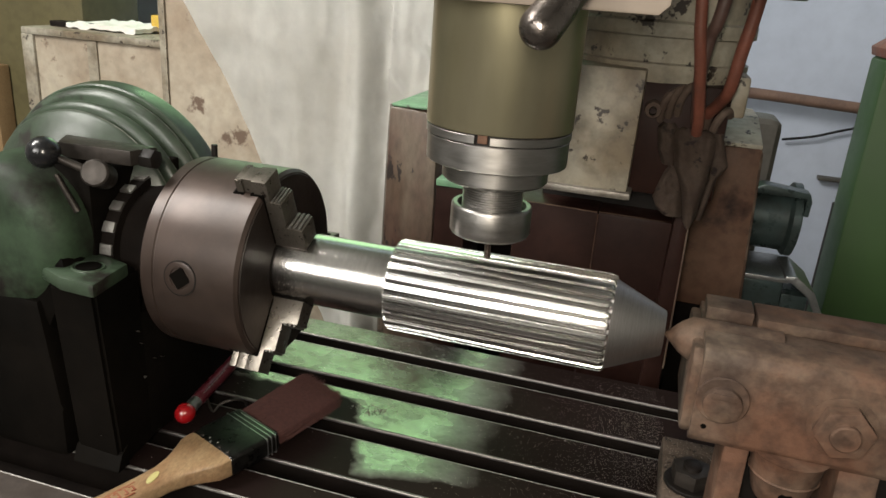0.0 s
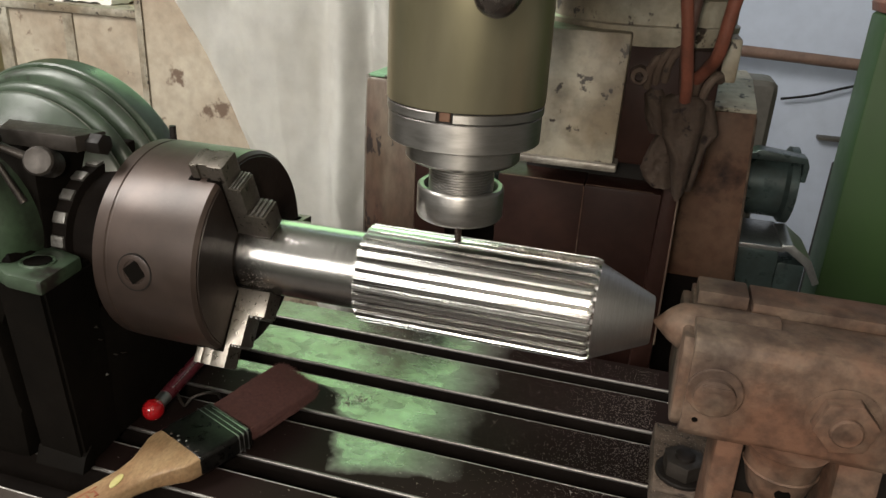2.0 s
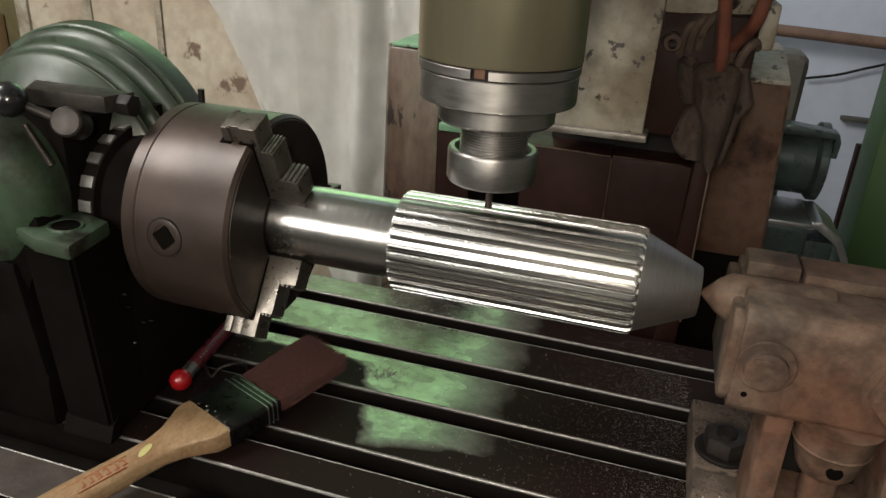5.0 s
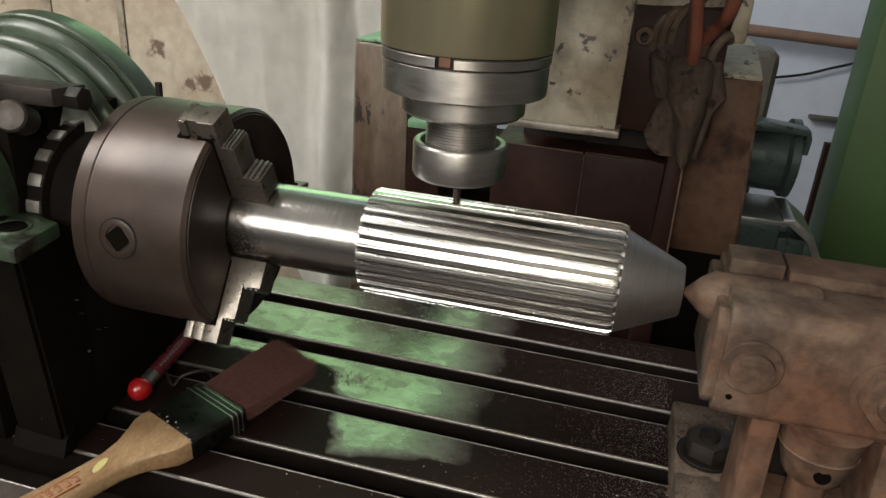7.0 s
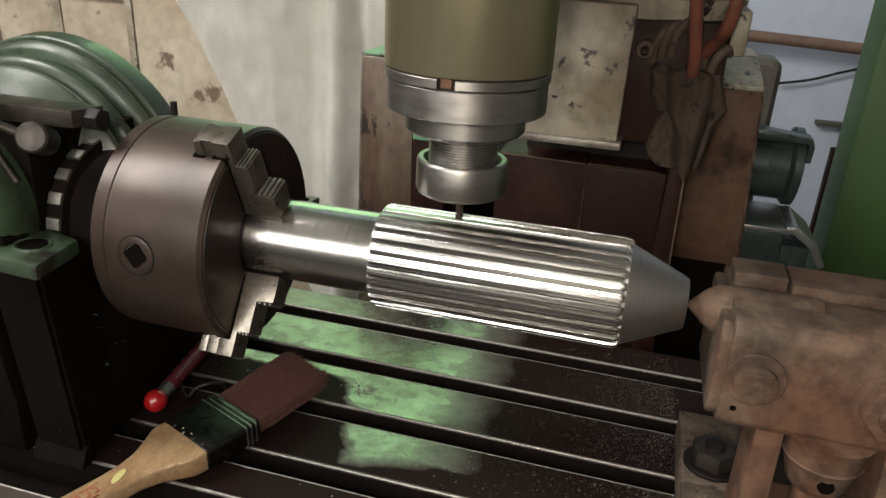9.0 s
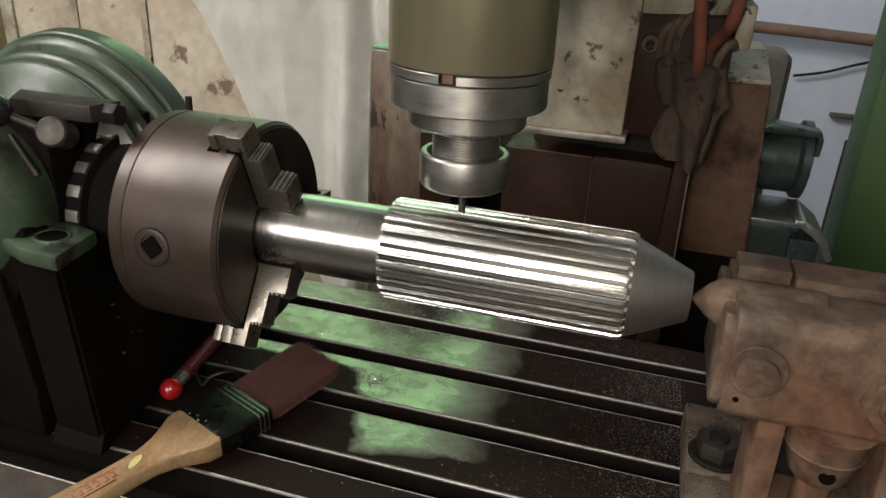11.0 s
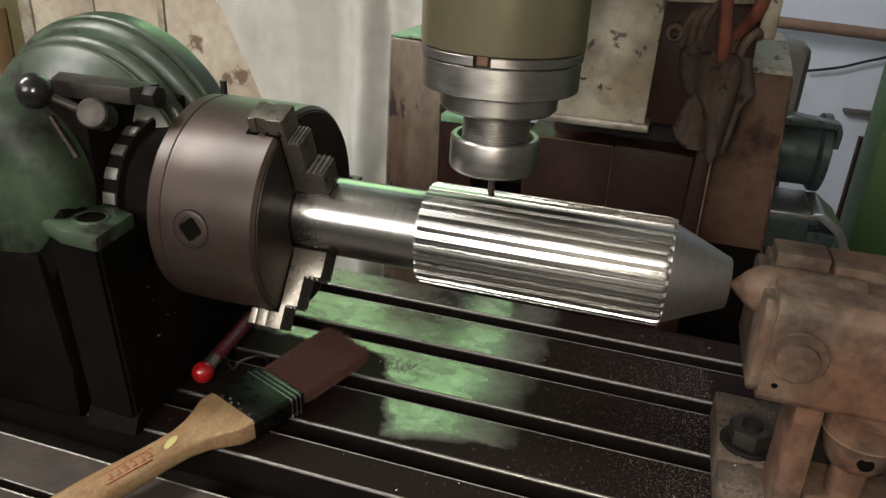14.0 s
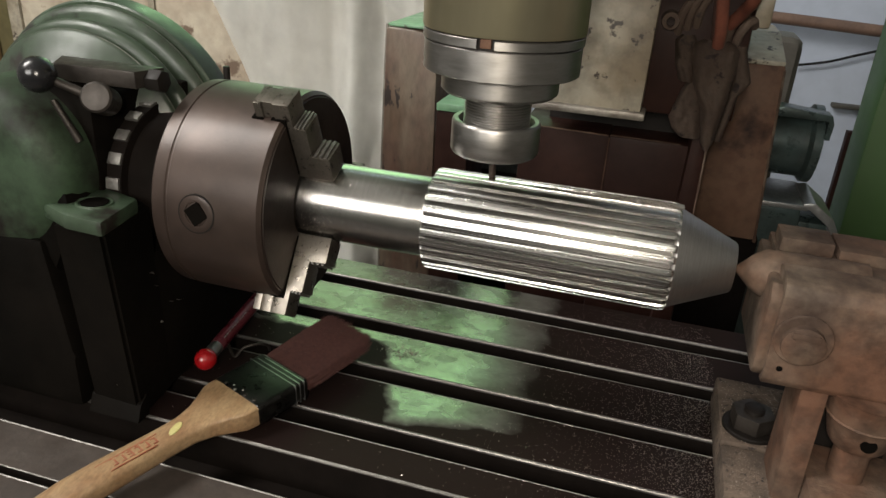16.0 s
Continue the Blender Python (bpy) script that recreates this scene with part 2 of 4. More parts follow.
BRISTLE = mat("dark_brown_bristle", (0.050, 0.020, 0.018), 0.6, 0, (0.090, 0.036, 0.030), 300, 0.6, 0.0)
FERRULE = mat("smudged_nickel_ferrule", (0.040, 0.039, 0.037), 0.36, 0.95, (0.05, 0.048, 0.045), 45, 0.8, 0.2, 120, 0.14, chips=(0.012, 0.010, 0.009), chip_at=0.60, chip_scale=60)
REDGLASS = mat("clear_red_plastic", (0.24, 0.006, 0.008), 0.20, 0, None, 60, 0.5, 0, coat=0.5)
MAROON = mat("maroon_lacquered_barrel", (0.075, 0.009, 0.015), 0.32, 0, (0.045, 0.007, 0.010), 60, 0.5, 0.03)
ALU = mat("dull_aluminium", (0.5, 0.5, 0.49), 0.4, 1.0, (0.38, 0.38, 0.37), 80, 0.5, 0.08)
BLACKPLASTIC = mat("black_plastic_knob", (0.01, 0.01, 0.011), 0.22, 0, None, 40, 0.5, 0.03)
HOSE = mat("rusty_red_hose", (0.19, 0.058, 0.034), 0.6, 0, (0.11, 0.036, 0.022), 40, 0.5, 0.3, 200, 0.1)
DARKHOSE = mat("dark_brown_hose", (0.05, 0.025, 0.02), 0.55, 0, (0.09, 0.05, 0.04), 40, 0.5, 0.3, 200, 0.1)
GREASE = mat("dried_grease_rag", (0.060, 0.037, 0.026), 0.8, 0, (0.098, 0.068, 0.050), 30, 0.9, 1.0, 150, 0.08, chips=(0.016, 0.009, 0.007), chip_at=0.58, chip_scale=60, chip_w=0.08)
TEAL = mat("grimy_teal_motor_paint", (0.068, 0.100, 0.096), 0.33, 0.35, (0.026, 0.032, 0.029), 20, 0.6, 0.15, 90, 0.12)
HOUSING = mat("grey_brown_housing_paint", (0.20, 0.168, 0.138), 0.45, 0.1, (0.155, 0.125, 0.098), 8, 0.6, 0.08, 120, 0.1, grain=0.15)
CHIP = mat("steel_swarf", (0.50, 0.45, 0.41), 0.38, 1.0, None, 60, 0.5, 0)
PLANK = mat("pale_timber", (0.30, 0.20, 0.10), 0.6, 0, (0.24, 0.15, 0.07), 20, 0.5, 0.1)
YELLOW = mat("worn_yellow_paint", (0.62, 0.42, 0.06), 0.5, 0, (0.45, 0.29, 0.05), 30, 0.5, 0.1)
PRINT = mat("faded_red_print", (0.19, 0.045, 0.022), 0.5, 0, (0.27, 0.11, 0.055), 150, 0.6, 0)
STICKER = mat("lime_smear", (0.42, 0.40, 0.19), 0.5, 0, (0.42, 0.36, 0.12), 90, 0.5, 0)


# ---------------------------------------------------------------- mesh helpers
def box(bm, x0, x1, y0, y1, z0, z1, bevel=0.0, seg=2):
    t = bmesh.new()
    bmesh.ops.create_cube(t, size=1.0)
    for q in t.verts:
        q.co = Vector(((x0 + x1) / 2 + q.co.x * (x1 - x0), (y0 + y1) / 2 + q.co.y * (y1 - y0), (z0 + z1) / 2 + q.co.z * (z1 - z0)))
    if bevel:
        bmesh.ops.bevel(t, geom=t.edges[:], offset=bevel, segments=seg, affect="EDGES", profile=0.6)
    join(bm, t)
    return bm


def join(bm, t, m=None):
    if m is not None:
        t.transform(m)
    me = bpy.data.meshes.new("tmp")
    t.to_mesh(me)
    t.free()
    bm.from_mesh(me)
    bpy.data.meshes.remove(me)


def prism(bm, poly, a, b, axis="x", bevel=0.0):
    """A polygon pushed from a to b along an axis; the polygon is in the other two axes."""
    t = bmesh.new()
    f = {"x": lambda s, p, q: (s, p, q), "y": lambda s, p, q: (p, s, q), "z": lambda s, p, q: (p, q, s)}[axis]
    lo = [t.verts.new(f(a, *q)) for q in poly]
    hi = [t.verts.new(f(b, *q)) for q in poly]
    t.faces.new(lo)
    t.faces.new(hi)
    n = len(poly)
    for i in range(n):
        t.faces.new((lo[i], lo[(i + 1) % n], hi[(i + 1) % n], hi[i]))
    bmesh.ops.recalc_face_normals(t, faces=t.faces[:])
    if bevel:
        bmesh.ops.bevel(t, geom=t.edges[:], offset=bevel, segments=2, affect="EDGES", profile=0.6)
    join(bm, t)
    return bm


def lathe(bm, profile, at=(0, 0, 0), axis="x", seg=64, a0=0.0, a1=360.0):
    """Rings of (distance along the axis, radius) round a line through at."""
    t = bmesh.new()
    full = a1 - a0 >= 359.9
    n = seg if full else seg + 1
    rings = []
    for s, r in profile:
        ring = []
        for i in range(n):
            a = radians(a0 + (a1 - a0) * i / seg)
            c, d = r * math.cos(a), r * math.sin(a)
            ring.append(t.verts.new({"x": (s, c, d), "y": (c, s, d), "z": (c, d, s)}[axis]))
        rings.append(ring)
    for p, q in zip(rings, rings[1:]):
        for i in range(n if full else n - 1):
            j = (i + 1) % n
            t.faces.new((p[i], p[j], q[j], q[i]))
    bmesh.ops.remove_doubles(t, verts=t.verts[:], dist=1e-6)
    bmesh.ops.recalc_face_normals(t, faces=t.faces[:])
    join(bm, t, Matrix.Translation(at))
    return bm


def rod(bm, p, q, r, r2=None, seg=20, round_end=0.0):
    p, q = Vector(p), Vector(q)
    d = q - p
    n = d.length
    prof = [(0, 0.0), (0, r), (n, r2 if r2 is not None else r), (n, 0.0)]
    if round_end:
        e = r2 if r2 is not None else r
        prof = [(0, 0.0), (round_end * 0.3, r * 0.75), (round_end, r)] + [(n - e + e * math.sin(k * math.pi / 12), e * math.cos(k * math.pi / 12)) for k in range(7)]
    t = bmesh.new()
    lathe(t, prof, axis="z", seg=seg)
    join(bm, t, Matrix.Translation(p) @ d.to_track_quat("Z", "Y").to_matrix().to_4x4())
    return bm


def ball(bm, at, r, sx=1, sy=1, sz=1, seg=24):
    t = bmesh.new()
    bmesh.ops.create_uvsphere(t, u_segments=seg, v_segments=seg // 2, radius=r)
    join(bm, t, Matrix.Translation(at) @ Matrix.Diagonal((sx, sy, sz, 1)))
    return bm


def tube(bm, pts, r, seg=12):
    """A round tube along a smoothed line of points."""
    P = [Vector(q) for q in pts]
    fine = []
    for i in range(len(P) - 1):
        a, b, c, d = P[max(i - 1, 0)], P[i], P[i + 1], P[min(i + 2, len(P) - 1)]
        for k in range(8):
            s = k / 8
            fine.append(0.5 * (2 * b + (c - a) * s + (2 * a - 5 * b + 4 * c - d) * s * s + (3 * b - a - 3 * c + d) * s ** 3))
    fine.append(P[-1])
    t = bmesh.new()
    rings = []
    for i, q in enumerate(fine):
        d = (fine[min(i + 1, len(fine) - 1)] - fine[max(i - 1, 0)]).normalized()
        u = d.orthogonal().normalized() if i == 0 else (u - d * u.dot(d)).normalized()
        w = d.cross(u)
        rings.append([t.verts.new(q + r * (math.cos(k * 2 * math.pi / seg) * u + math.sin(k * 2 * math.pi / seg) * w)) for k in range(seg)])
    for p, q in zip(rings, rings[1:]):
        for i in range(seg):
            t.faces.new((p[i], p[(i + 1) % seg], q[(i + 1) % seg], q[i]))
    t.faces.new(rings[0])
    t.faces.new(rings[-1])
    bmesh.ops.recalc_face_normals(t, faces=t.faces[:])
    join(bm, t)
    return bm


def hexagon(bm, at, r, h, axis="z", turn=0.0):
    t = bmesh.new()
    pts = [(r * math.cos(radians(turn + 60 * k)), r * math.sin(radians(turn + 60 * k))) for k in range(6)]
    prism(t, pts, 0, h, "z", 0.0008)
    m = {"z": Matrix.Identity(4), "-y": pose(0, 0, 0, 90, 0, 0), "x": pose(0, 0, 0, 0, 90, 0)}[axis]
    join(bm, t, Matrix.Translation(at) @ m)
    return bm


def smooth(ob, angle=35):
    me = ob.data
    for q in me.polygons:
        q.use_smooth = True
    try:
        me.set_sharp_from_angle(angle=radians(angle))
    except Exception:
        pass
    return ob


def thing(name, base, label, category, group="", kind=""):
    ob = new(name)
    ob.location = base
    ob.empty_display_size = 0.02
    return tagged(ob, label, category, group, kind)


def world_of(ob):
    p = Vector((0, 0, 0))
    while ob is not None:
        p += Vector(ob.location)
        ob = ob.parent
    return p


def part(name, bm, material, parent, label=""):
    """One mesh under a thing or part; the bmesh is in world places."""
    at = world_of(parent)
    bm.transform(Matrix.Translation(-at))
    me = bpy.data.meshes.new(name)
    bm.to_mesh(me)
    bm.free()
    me.materials.append(material)
    ob = new(name, me)
    ob.parent = parent
    smooth(ob)
    if label:
        tagged(ob, label)
    return ob


def solid(name, bm, material, label, category, kind="", base=(0, 0, 0), group=""):
    bm.transform(Matrix.Translation(-Vector(base)))
    me = bpy.data.meshes.new(name)
    bm.to_mesh(me)
    bm.free()
    me.materials.append(material)
    ob = new(name, me)
    ob.location = base
    smooth(ob)
    return tagged(ob, label, category, group, kind)


B = bmesh.new
riders = []  # things that travel with the table


# ---------------------------------------------------------------- room
def build_room():
    z0, z1 = -0.95, 2.75
    solid("floor", box(B(), -3.6, 3.1, -3.1, 2.8, z0 - 0.1, z0), FLOORM, "dark oil-stained concrete workshop floor", "floor", "structure")
    solid("ceiling", box(B(), -3.6, 3.1, -3.1, 2.8, z1, z1 + 0.1), ROOM, "plain grey workshop ceiling", "ceiling", "structure")
    wall = B()
    box(wall, -3.6, -1.85, 2.6, 2.75, z0, z1)
    box(wall, -0.35, 3.1, 2.6, 2.75, z0, z1)
    box(wall, -1.85, -0.35, 2.6, 2.75, z0, 0.85)
    box(wall, -1.85, -0.35, 2.6, 2.75, 2.35, z1)
    solid("wall_north", wall, WALL, "bluish white plastered workshop wall", "wall", "structure")
    south = B()
    box(south, -3.6, -1.75, -3.25, -3.1, z0, z1)
    box(south, 0.05, 3.1, -3.25, -3.1, z0, z1)
    box(south, -1.75, 0.05, -3.25, -3.1, z0, 0.80)
    box(south, -1.75, 0.05, -3.25, -3.1, 2.00, z1)
    solid("wall_south", south, ROOM, "plain grey plastered wall with a wide window", "wall", "structure")
    solid("wall_west", box(B(), -3.75, -3.6, -3.1, 2.75, z0, z1), ROOM, "plain grey plastered wall", "wall", "structure")
    solid("wall_east", box(B(), 3.1, 3.25, -3.1, 2.75, z0, z1), ROOM, "plain grey plastered wall", "wall", "structure")
    pipe = tube(B(), [(0.2, 2.52, 0.118), (0.6, 2.52, 0.105), (1.0, 2.52, 0.088), (1.6, 2.52, 0.07)], 0.021)
    solid("wall_pipe", pipe, PIPE, "rusty brown pipe along the white wall", "pipe", base=(0.6, 2.52, 0.1))
    wire = tube(B(), [(0.64, 2.57, -0.06), (0.75, 2.57, -0.035), (0.86, 2.57, 0.005), (1.05, 2.57, 0.06), (1.5, 2.57, 0.09)], 0.005, 8)
    solid("wall_cable", wire, BLACKPLASTIC, "thin black cable slack on the white wall", "cable", base=(0.75, 2.57, 0))
    hook = B()
    box(hook, 0.80, 0.95, 2.56, 2.60, -0.20, -0.185, 0.003)
    box(hook, 0.93, 0.95, 2.52, 2.56, -0.20, -0.165, 0.003)
    solid("wall_bracket", hook, GREYDARK, "small grey bracket fixed to the white wall", "bracket", base=(0.86, 2.58, -0.19))


# ---------------------------------------------------------------- the milling machine, standing parts
def build_column():
    col = thing("machine_column", (0.07, 0.5, -0.95), "brown grimy milling machine column with cream upper body", "machine column")
    left = B()
    prism(left, [(-0.224, -0.30), (-0.136, -0.30), (-0.141, 0.236), (-0.170, 0.240), (-0.217, 0.242)], 0.48, 0.74, "y", 0.005)
    part("left_pillar", left, BROWN, col, "brown pillar with pitted flaking paint")
    part("worn_edge", tube(B(), [(-0.2215, 0.4825, -0.20), (-0.2185, 0.4825, 0.10), (-0.2160, 0.4830, 0.234), (-0.2130, 0.4835, 0.2395), (-0.190, 0.4835, 0.2395), (-0.146, 0.4835, 0.2355)], 0.0020, 8), LIP, col, "pale worn pillar edge")
    top = box(B(), -0.2165, -0.1415, 0.486, 0.74, 0.2425, 0.2465, 0.0015)
    part("pillar_cap", top, PALEGREEN, col, "green painted pillar top")
    right = B()
    prism(right, [(0.205, 0.0), (0.3185, 0.0), (0.3045, 0.239), (0.205, 0.235)], 0.52, 0.72, "y", 0.006)
    part("right_pillar", right, REDBROWN, col, "brown pillar with worn pale edges")
    # Added block, black in place of the shade under the pillar.
    part("pillar_base", box(B(), 0.20, 0.325, 0.53, 0.72, -0.95, -0.001, 0.004), SLOTBLACK, col, "pillar base blackened for shade")
    edge = B()
    tube(edge, [(0.3185, 0.5225, 0.002), (0.3165, 0.5225, 0.02), (0.3035, 0.5225, 0.232)], 0.0022, 8)
    part("worn_edge", edge, RUST, col, "pale worn pillar edge")
    rtop = B()
    prism(rtop, [(0.521, 0.2365), (0.52, 0.243), (0.63, 0.266), (0.72, 0.266), (0.72, 0.2365)], 0.247, 0.3035, "x", 0.003)
    part("pillar_shoulder", rtop, CREAM, col, "cream sloping shoulder with chipped edge")
    # Black colour stands in for the shade behind the table.
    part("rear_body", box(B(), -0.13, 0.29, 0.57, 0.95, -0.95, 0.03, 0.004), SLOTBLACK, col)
    part("way_cover", box(B(), 0.005, 0.1098, 0.36, 0.46, -0.12, 0.1645, 0.003), DARKBROWN, col, "dark brown sheet way cover")
    part("way_cover", box(B(), 0.1101, 0.2000, 0.357, 0.46, -0.12, 0.1635, 0.003), DARKBROWN, col, "dark brown sheet way cover")
    part("cover_joint", tube(B(), [(0.1100, 0.3565, 0.162), (0.1100, 0.3565, 0.10), (0.1100, 0.3565, -0.02)], 0.0006, 6), RUST, col, "pale joint line")
    rib = B()
    prism(rib, [(0.192, -0.12), (0.2195, -0.12), (0.2175, 0.215), (0.200, 0.215)], 0.338, 0.518, "y", 0.006)
    part("pillar_rib", rib, DARKBROWN, col, "brown grimy rib")
    part("rib_edge", tube(B(), [(0.2165, 0.336, 0.185), (0.2175, 0.3365, 0.10), (0.2190, 0.337, -0.02)], 0.0011, 6), BROWN, col, "pale worn ridge")
    for x0, x1 in ((0.01, 0.1085), (0.111, 0.19)):
        part("cover_seam", tube(B(), [(x0, 0.3605, 0.1635), ((x0 + x1) / 2, 0.3600, 0.1638), (x1, 0.3600, 0.1630)], 0.0009, 6), RUST, col, "pale worn seam")
    part("guide_block", box(B(), -0.115, -0.070, 0.40, 0.50, 0.1560, 0.1660, 0.002), PALEGREEN, col, "green block beside the dark way cover")
    # Dark front paints the shade below the green block.
    part("guide_foot", box(B(), -0.115, -0.070, 0.402, 0.50, -0.2, 0.1555, 0.003), DARKBROWN, col)
    part("recess_back", box(B(), 0.03, 0.20, 0.41, 0.60, 0.10, 0.24, 0.004), BLACKSTEEL, col, "dark recess")
    cream = B()
    prism(cream, [(0.025, 0.207), (0.141, 0.207), (0.143, 0.345), (0.025, 0.345)], 0.30, 0.60, "y", 0.004)
    part("ram_body", cream, CREAM, col, "cream body with brown paint chips")
    part("ram_lip", box(B(), 0.022, 0.146, 0.293, 0.36, 0.200, 0.2085, 0.003), LIP, col, "worn grey lower lip")
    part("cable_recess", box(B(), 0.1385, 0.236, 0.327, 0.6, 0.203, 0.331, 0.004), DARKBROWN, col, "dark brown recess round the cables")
    part("pale_cheek", box(B(), 0.232, 0.252, 0.33, 0.6, 0.300, 0.345, 0.004), CREAM, col, "pale chipped cheek")
    ring = B()
    lathe(ring, [(0.330, 0.0), (0.330, 0.103), (0.345, 0.107), (0.350, 0.107), (0.352, 0.103), (0.378, 0.103), (0.380, 0.110), (0.394, 0.110), (0.397, 0.105), (0.44, 0.105), (0.56, 0.10), (0.56, 0)], (0.148, 0.43, 0), "z", 72)
    part("turret_ring", ring, CREAM, col, "round cream turret with a raised band")
    b = lathe(B(), [(0.30, 0.004), (0.314, 0.0042), (0.314, 0.0085), (0.317, 0.0095), (0.33, 0.0105)], (0.1551, 0, 0.3015), "y", 28)
    part("recess_boss", b, GREASE, col, "grease-caked round boss")
    return col


def build_spindle():
    sp = thing("spindle_head", (SPX, 0.0, 0.41), "milling spindle head with olive steel quill and grey plate", "milling head")
    hous = B()
    prism(hous, [(-0.044, 0.46), (-0.0425, 0.418), (-0.035, 0.408), (0.152, 0.408), (0.158, 0.414), (0.158, 0.70), (-0.044, 0.70)], -0.075, -0.060, "y", 0.0015)
    part("front_plate", hous, HOUSING, sp, "grey-brown plate with slotted screws")
    body = box(B(), -0.036, 0.150, -0.0605, 0.33, 0.412, 0.70, 0.006)
    part("head_casting", body, HOUSING, sp)
    q = B()
    lathe(q, [(0.70, 0), (0.70, 0.0548), (0.3228, 0.0548), (0.3216, 0.0542), (0.3214, 0.04)], (SPX, 0, 0), "z", 96)
    part("quill", q, QUILL, sp, "smooth olive-tinted steel quill")
    ring = B()
    lathe(ring, [(0.3206, 0.03), (0.3206, 0.0538), (0.3201, 0.0543), (0.3151, 0.0543), (0.3146, 0.0538), (0.3146, 0.03)], (SPX, 0, 0), "z", 90, -84, 264)
    part("split_ring", ring, NUT, sp, "polished split ring with a gap")
    key = box(B(), SPX - 0.0035, SPX + 0.0035, -0.0535, -0.045, 0.3155, 0.3212, 0.0006)
    part("ring_key", key, RUST, sp, "rusty key in the ring gap")
    core = lathe(B(), [(0.323, 0), (0.323, 0.051), (0.312, 0.051), (0.312, 0)], (SPX, 0, 0), "z", 64)
    part("ring_core", core, BLACKSTEEL, sp)
    nose = B()
    lathe(nose, [(0.3138, 0.03), (0.3138, 0.0528), (0.3132, 0.0533), (0.2952, 0.0533), (0.2944, 0.0525), (0.2942, 0.0408), (0.2938, 0.0406), (0.2932, 0.0398), (0.2926, 0.0406), (0.2812, 0.0406), (0.2790, 0.0384), (0.2786, 0.030), (0.2765, 0.0245), (0.2765, 0)], (SPX, 0, 0), "z", 96)
    part("spindle_nose", nose, NUT, sp, "satin stepped spindle nose")
    for x, z in ((-0.0235, 0.4275), (0.0755, 0.4272)):
        s = lathe(B(), [(-0.0752, 0), (-0.0752, 0.0052), (-0.0775, 0.0050), (-0.0785, 0.0035), (-0.0787, 0)], (x, 0, z), "y", 20)
        o = part("screw", s, BLACKSTEEL, sp, "dark slotted screw")
        slot = box(B(), x - 0.0044, x + 0.0044, -0.0791, -0.0780, z - 0.0007, z + 0.0007)
        slot.transform(Matrix.Translation((x, 0, z)) @ pose(0, 0, 0, 0, 35, 0) @ Matrix.Translation((-x, 0, -z)))
        part("slot", slot, ALU, o)
    lev = B()
    rod(lev, (0.112, -0.092, 0.434), (0.0870, -0.130, 0.3895), 0.0100, 0.0122, 28, 0.004)
    lever = part("quill_lever", lev, LEVER, sp, "worn steel clamp lever")
    hub = lathe(B(), [(-0.060, 0), (-0.060, 0.017), (-0.085, 0.0175), (-0.102, 0.014), (-0.104, 0.012), (-0.104, 0)], (0.113, 0, 0.437), "y", 32)
    part("lever_hub", hub, BLACKSTEEL, lever)
    cap = lathe(B(), [(-0.1035, 0.0), (-0.1035, 0.0115), (-0.1065, 0.0105), (-0.107, 0)], (0.112, 0, 0.437), "y", 24)
    part("hub_cap", cap, ALU, lever, "shiny hammered cap")
    # the turning tool
    tool = thing("collet_chuck", (SPX, 0.0, 0.2475), "satin steel collet nut holding a thin end mill", "tool holder")
    th = [(0.279, 0.0)]
    for k in range(11):
        z = 0.2765 - k * 0.0019
        th += [(z, 0.0235), (z - 0.0006, 0.0228), (z - 0.0010, 0.0228), (z - 0.0015, 0.0235)]
    part("threaded_neck", lathe(B(), th + [(0.25, 0.0235), (0.25, 0)], (SPX, 0, 0), "z", 64), NUT, tool, "fine threaded steel neck")
    nut = B()
    lathe(nut, [(0.252, 0.0245), (0.2588, 0.0265), (0.2596, 0.0272), (0.2598, 0.0300), (0.2590, 0.0310), (0.2575, 0.0315), (0.2385, 0.0315), (0.2362, 0.0302), (0.2355, 0.0290), (0.2350, 0.012), (0.2358, 0.0105), (0.2358, 0)], (SPX, 0, 0), "z", 96)
    part("collet_nut", nut, NUT, tool, "round satin collet nut")
    mill = B()
    lathe(mill, [(0.238, 0), (0.238, 0.0026), (0.222, 0.0026), (0.2215, 0.0024), (0.2121, 0.0024), (0.2121, 0)], (SPX, 0, 0), "z", 14)
    for k in range(3):
        pts = [(SPX + 0.0023 * math.cos(radians(120 * k + s * 36)), 0.0023 * math.sin(radians(120 * k + s * 36)), 0.2122 + s * 0.0011) for s in range(9)]
        tube(mill, pts, 0.0006, 5)
    part("end_mill", mill, CHUCK, tool, "thin dark end mill")
    return sp, tool


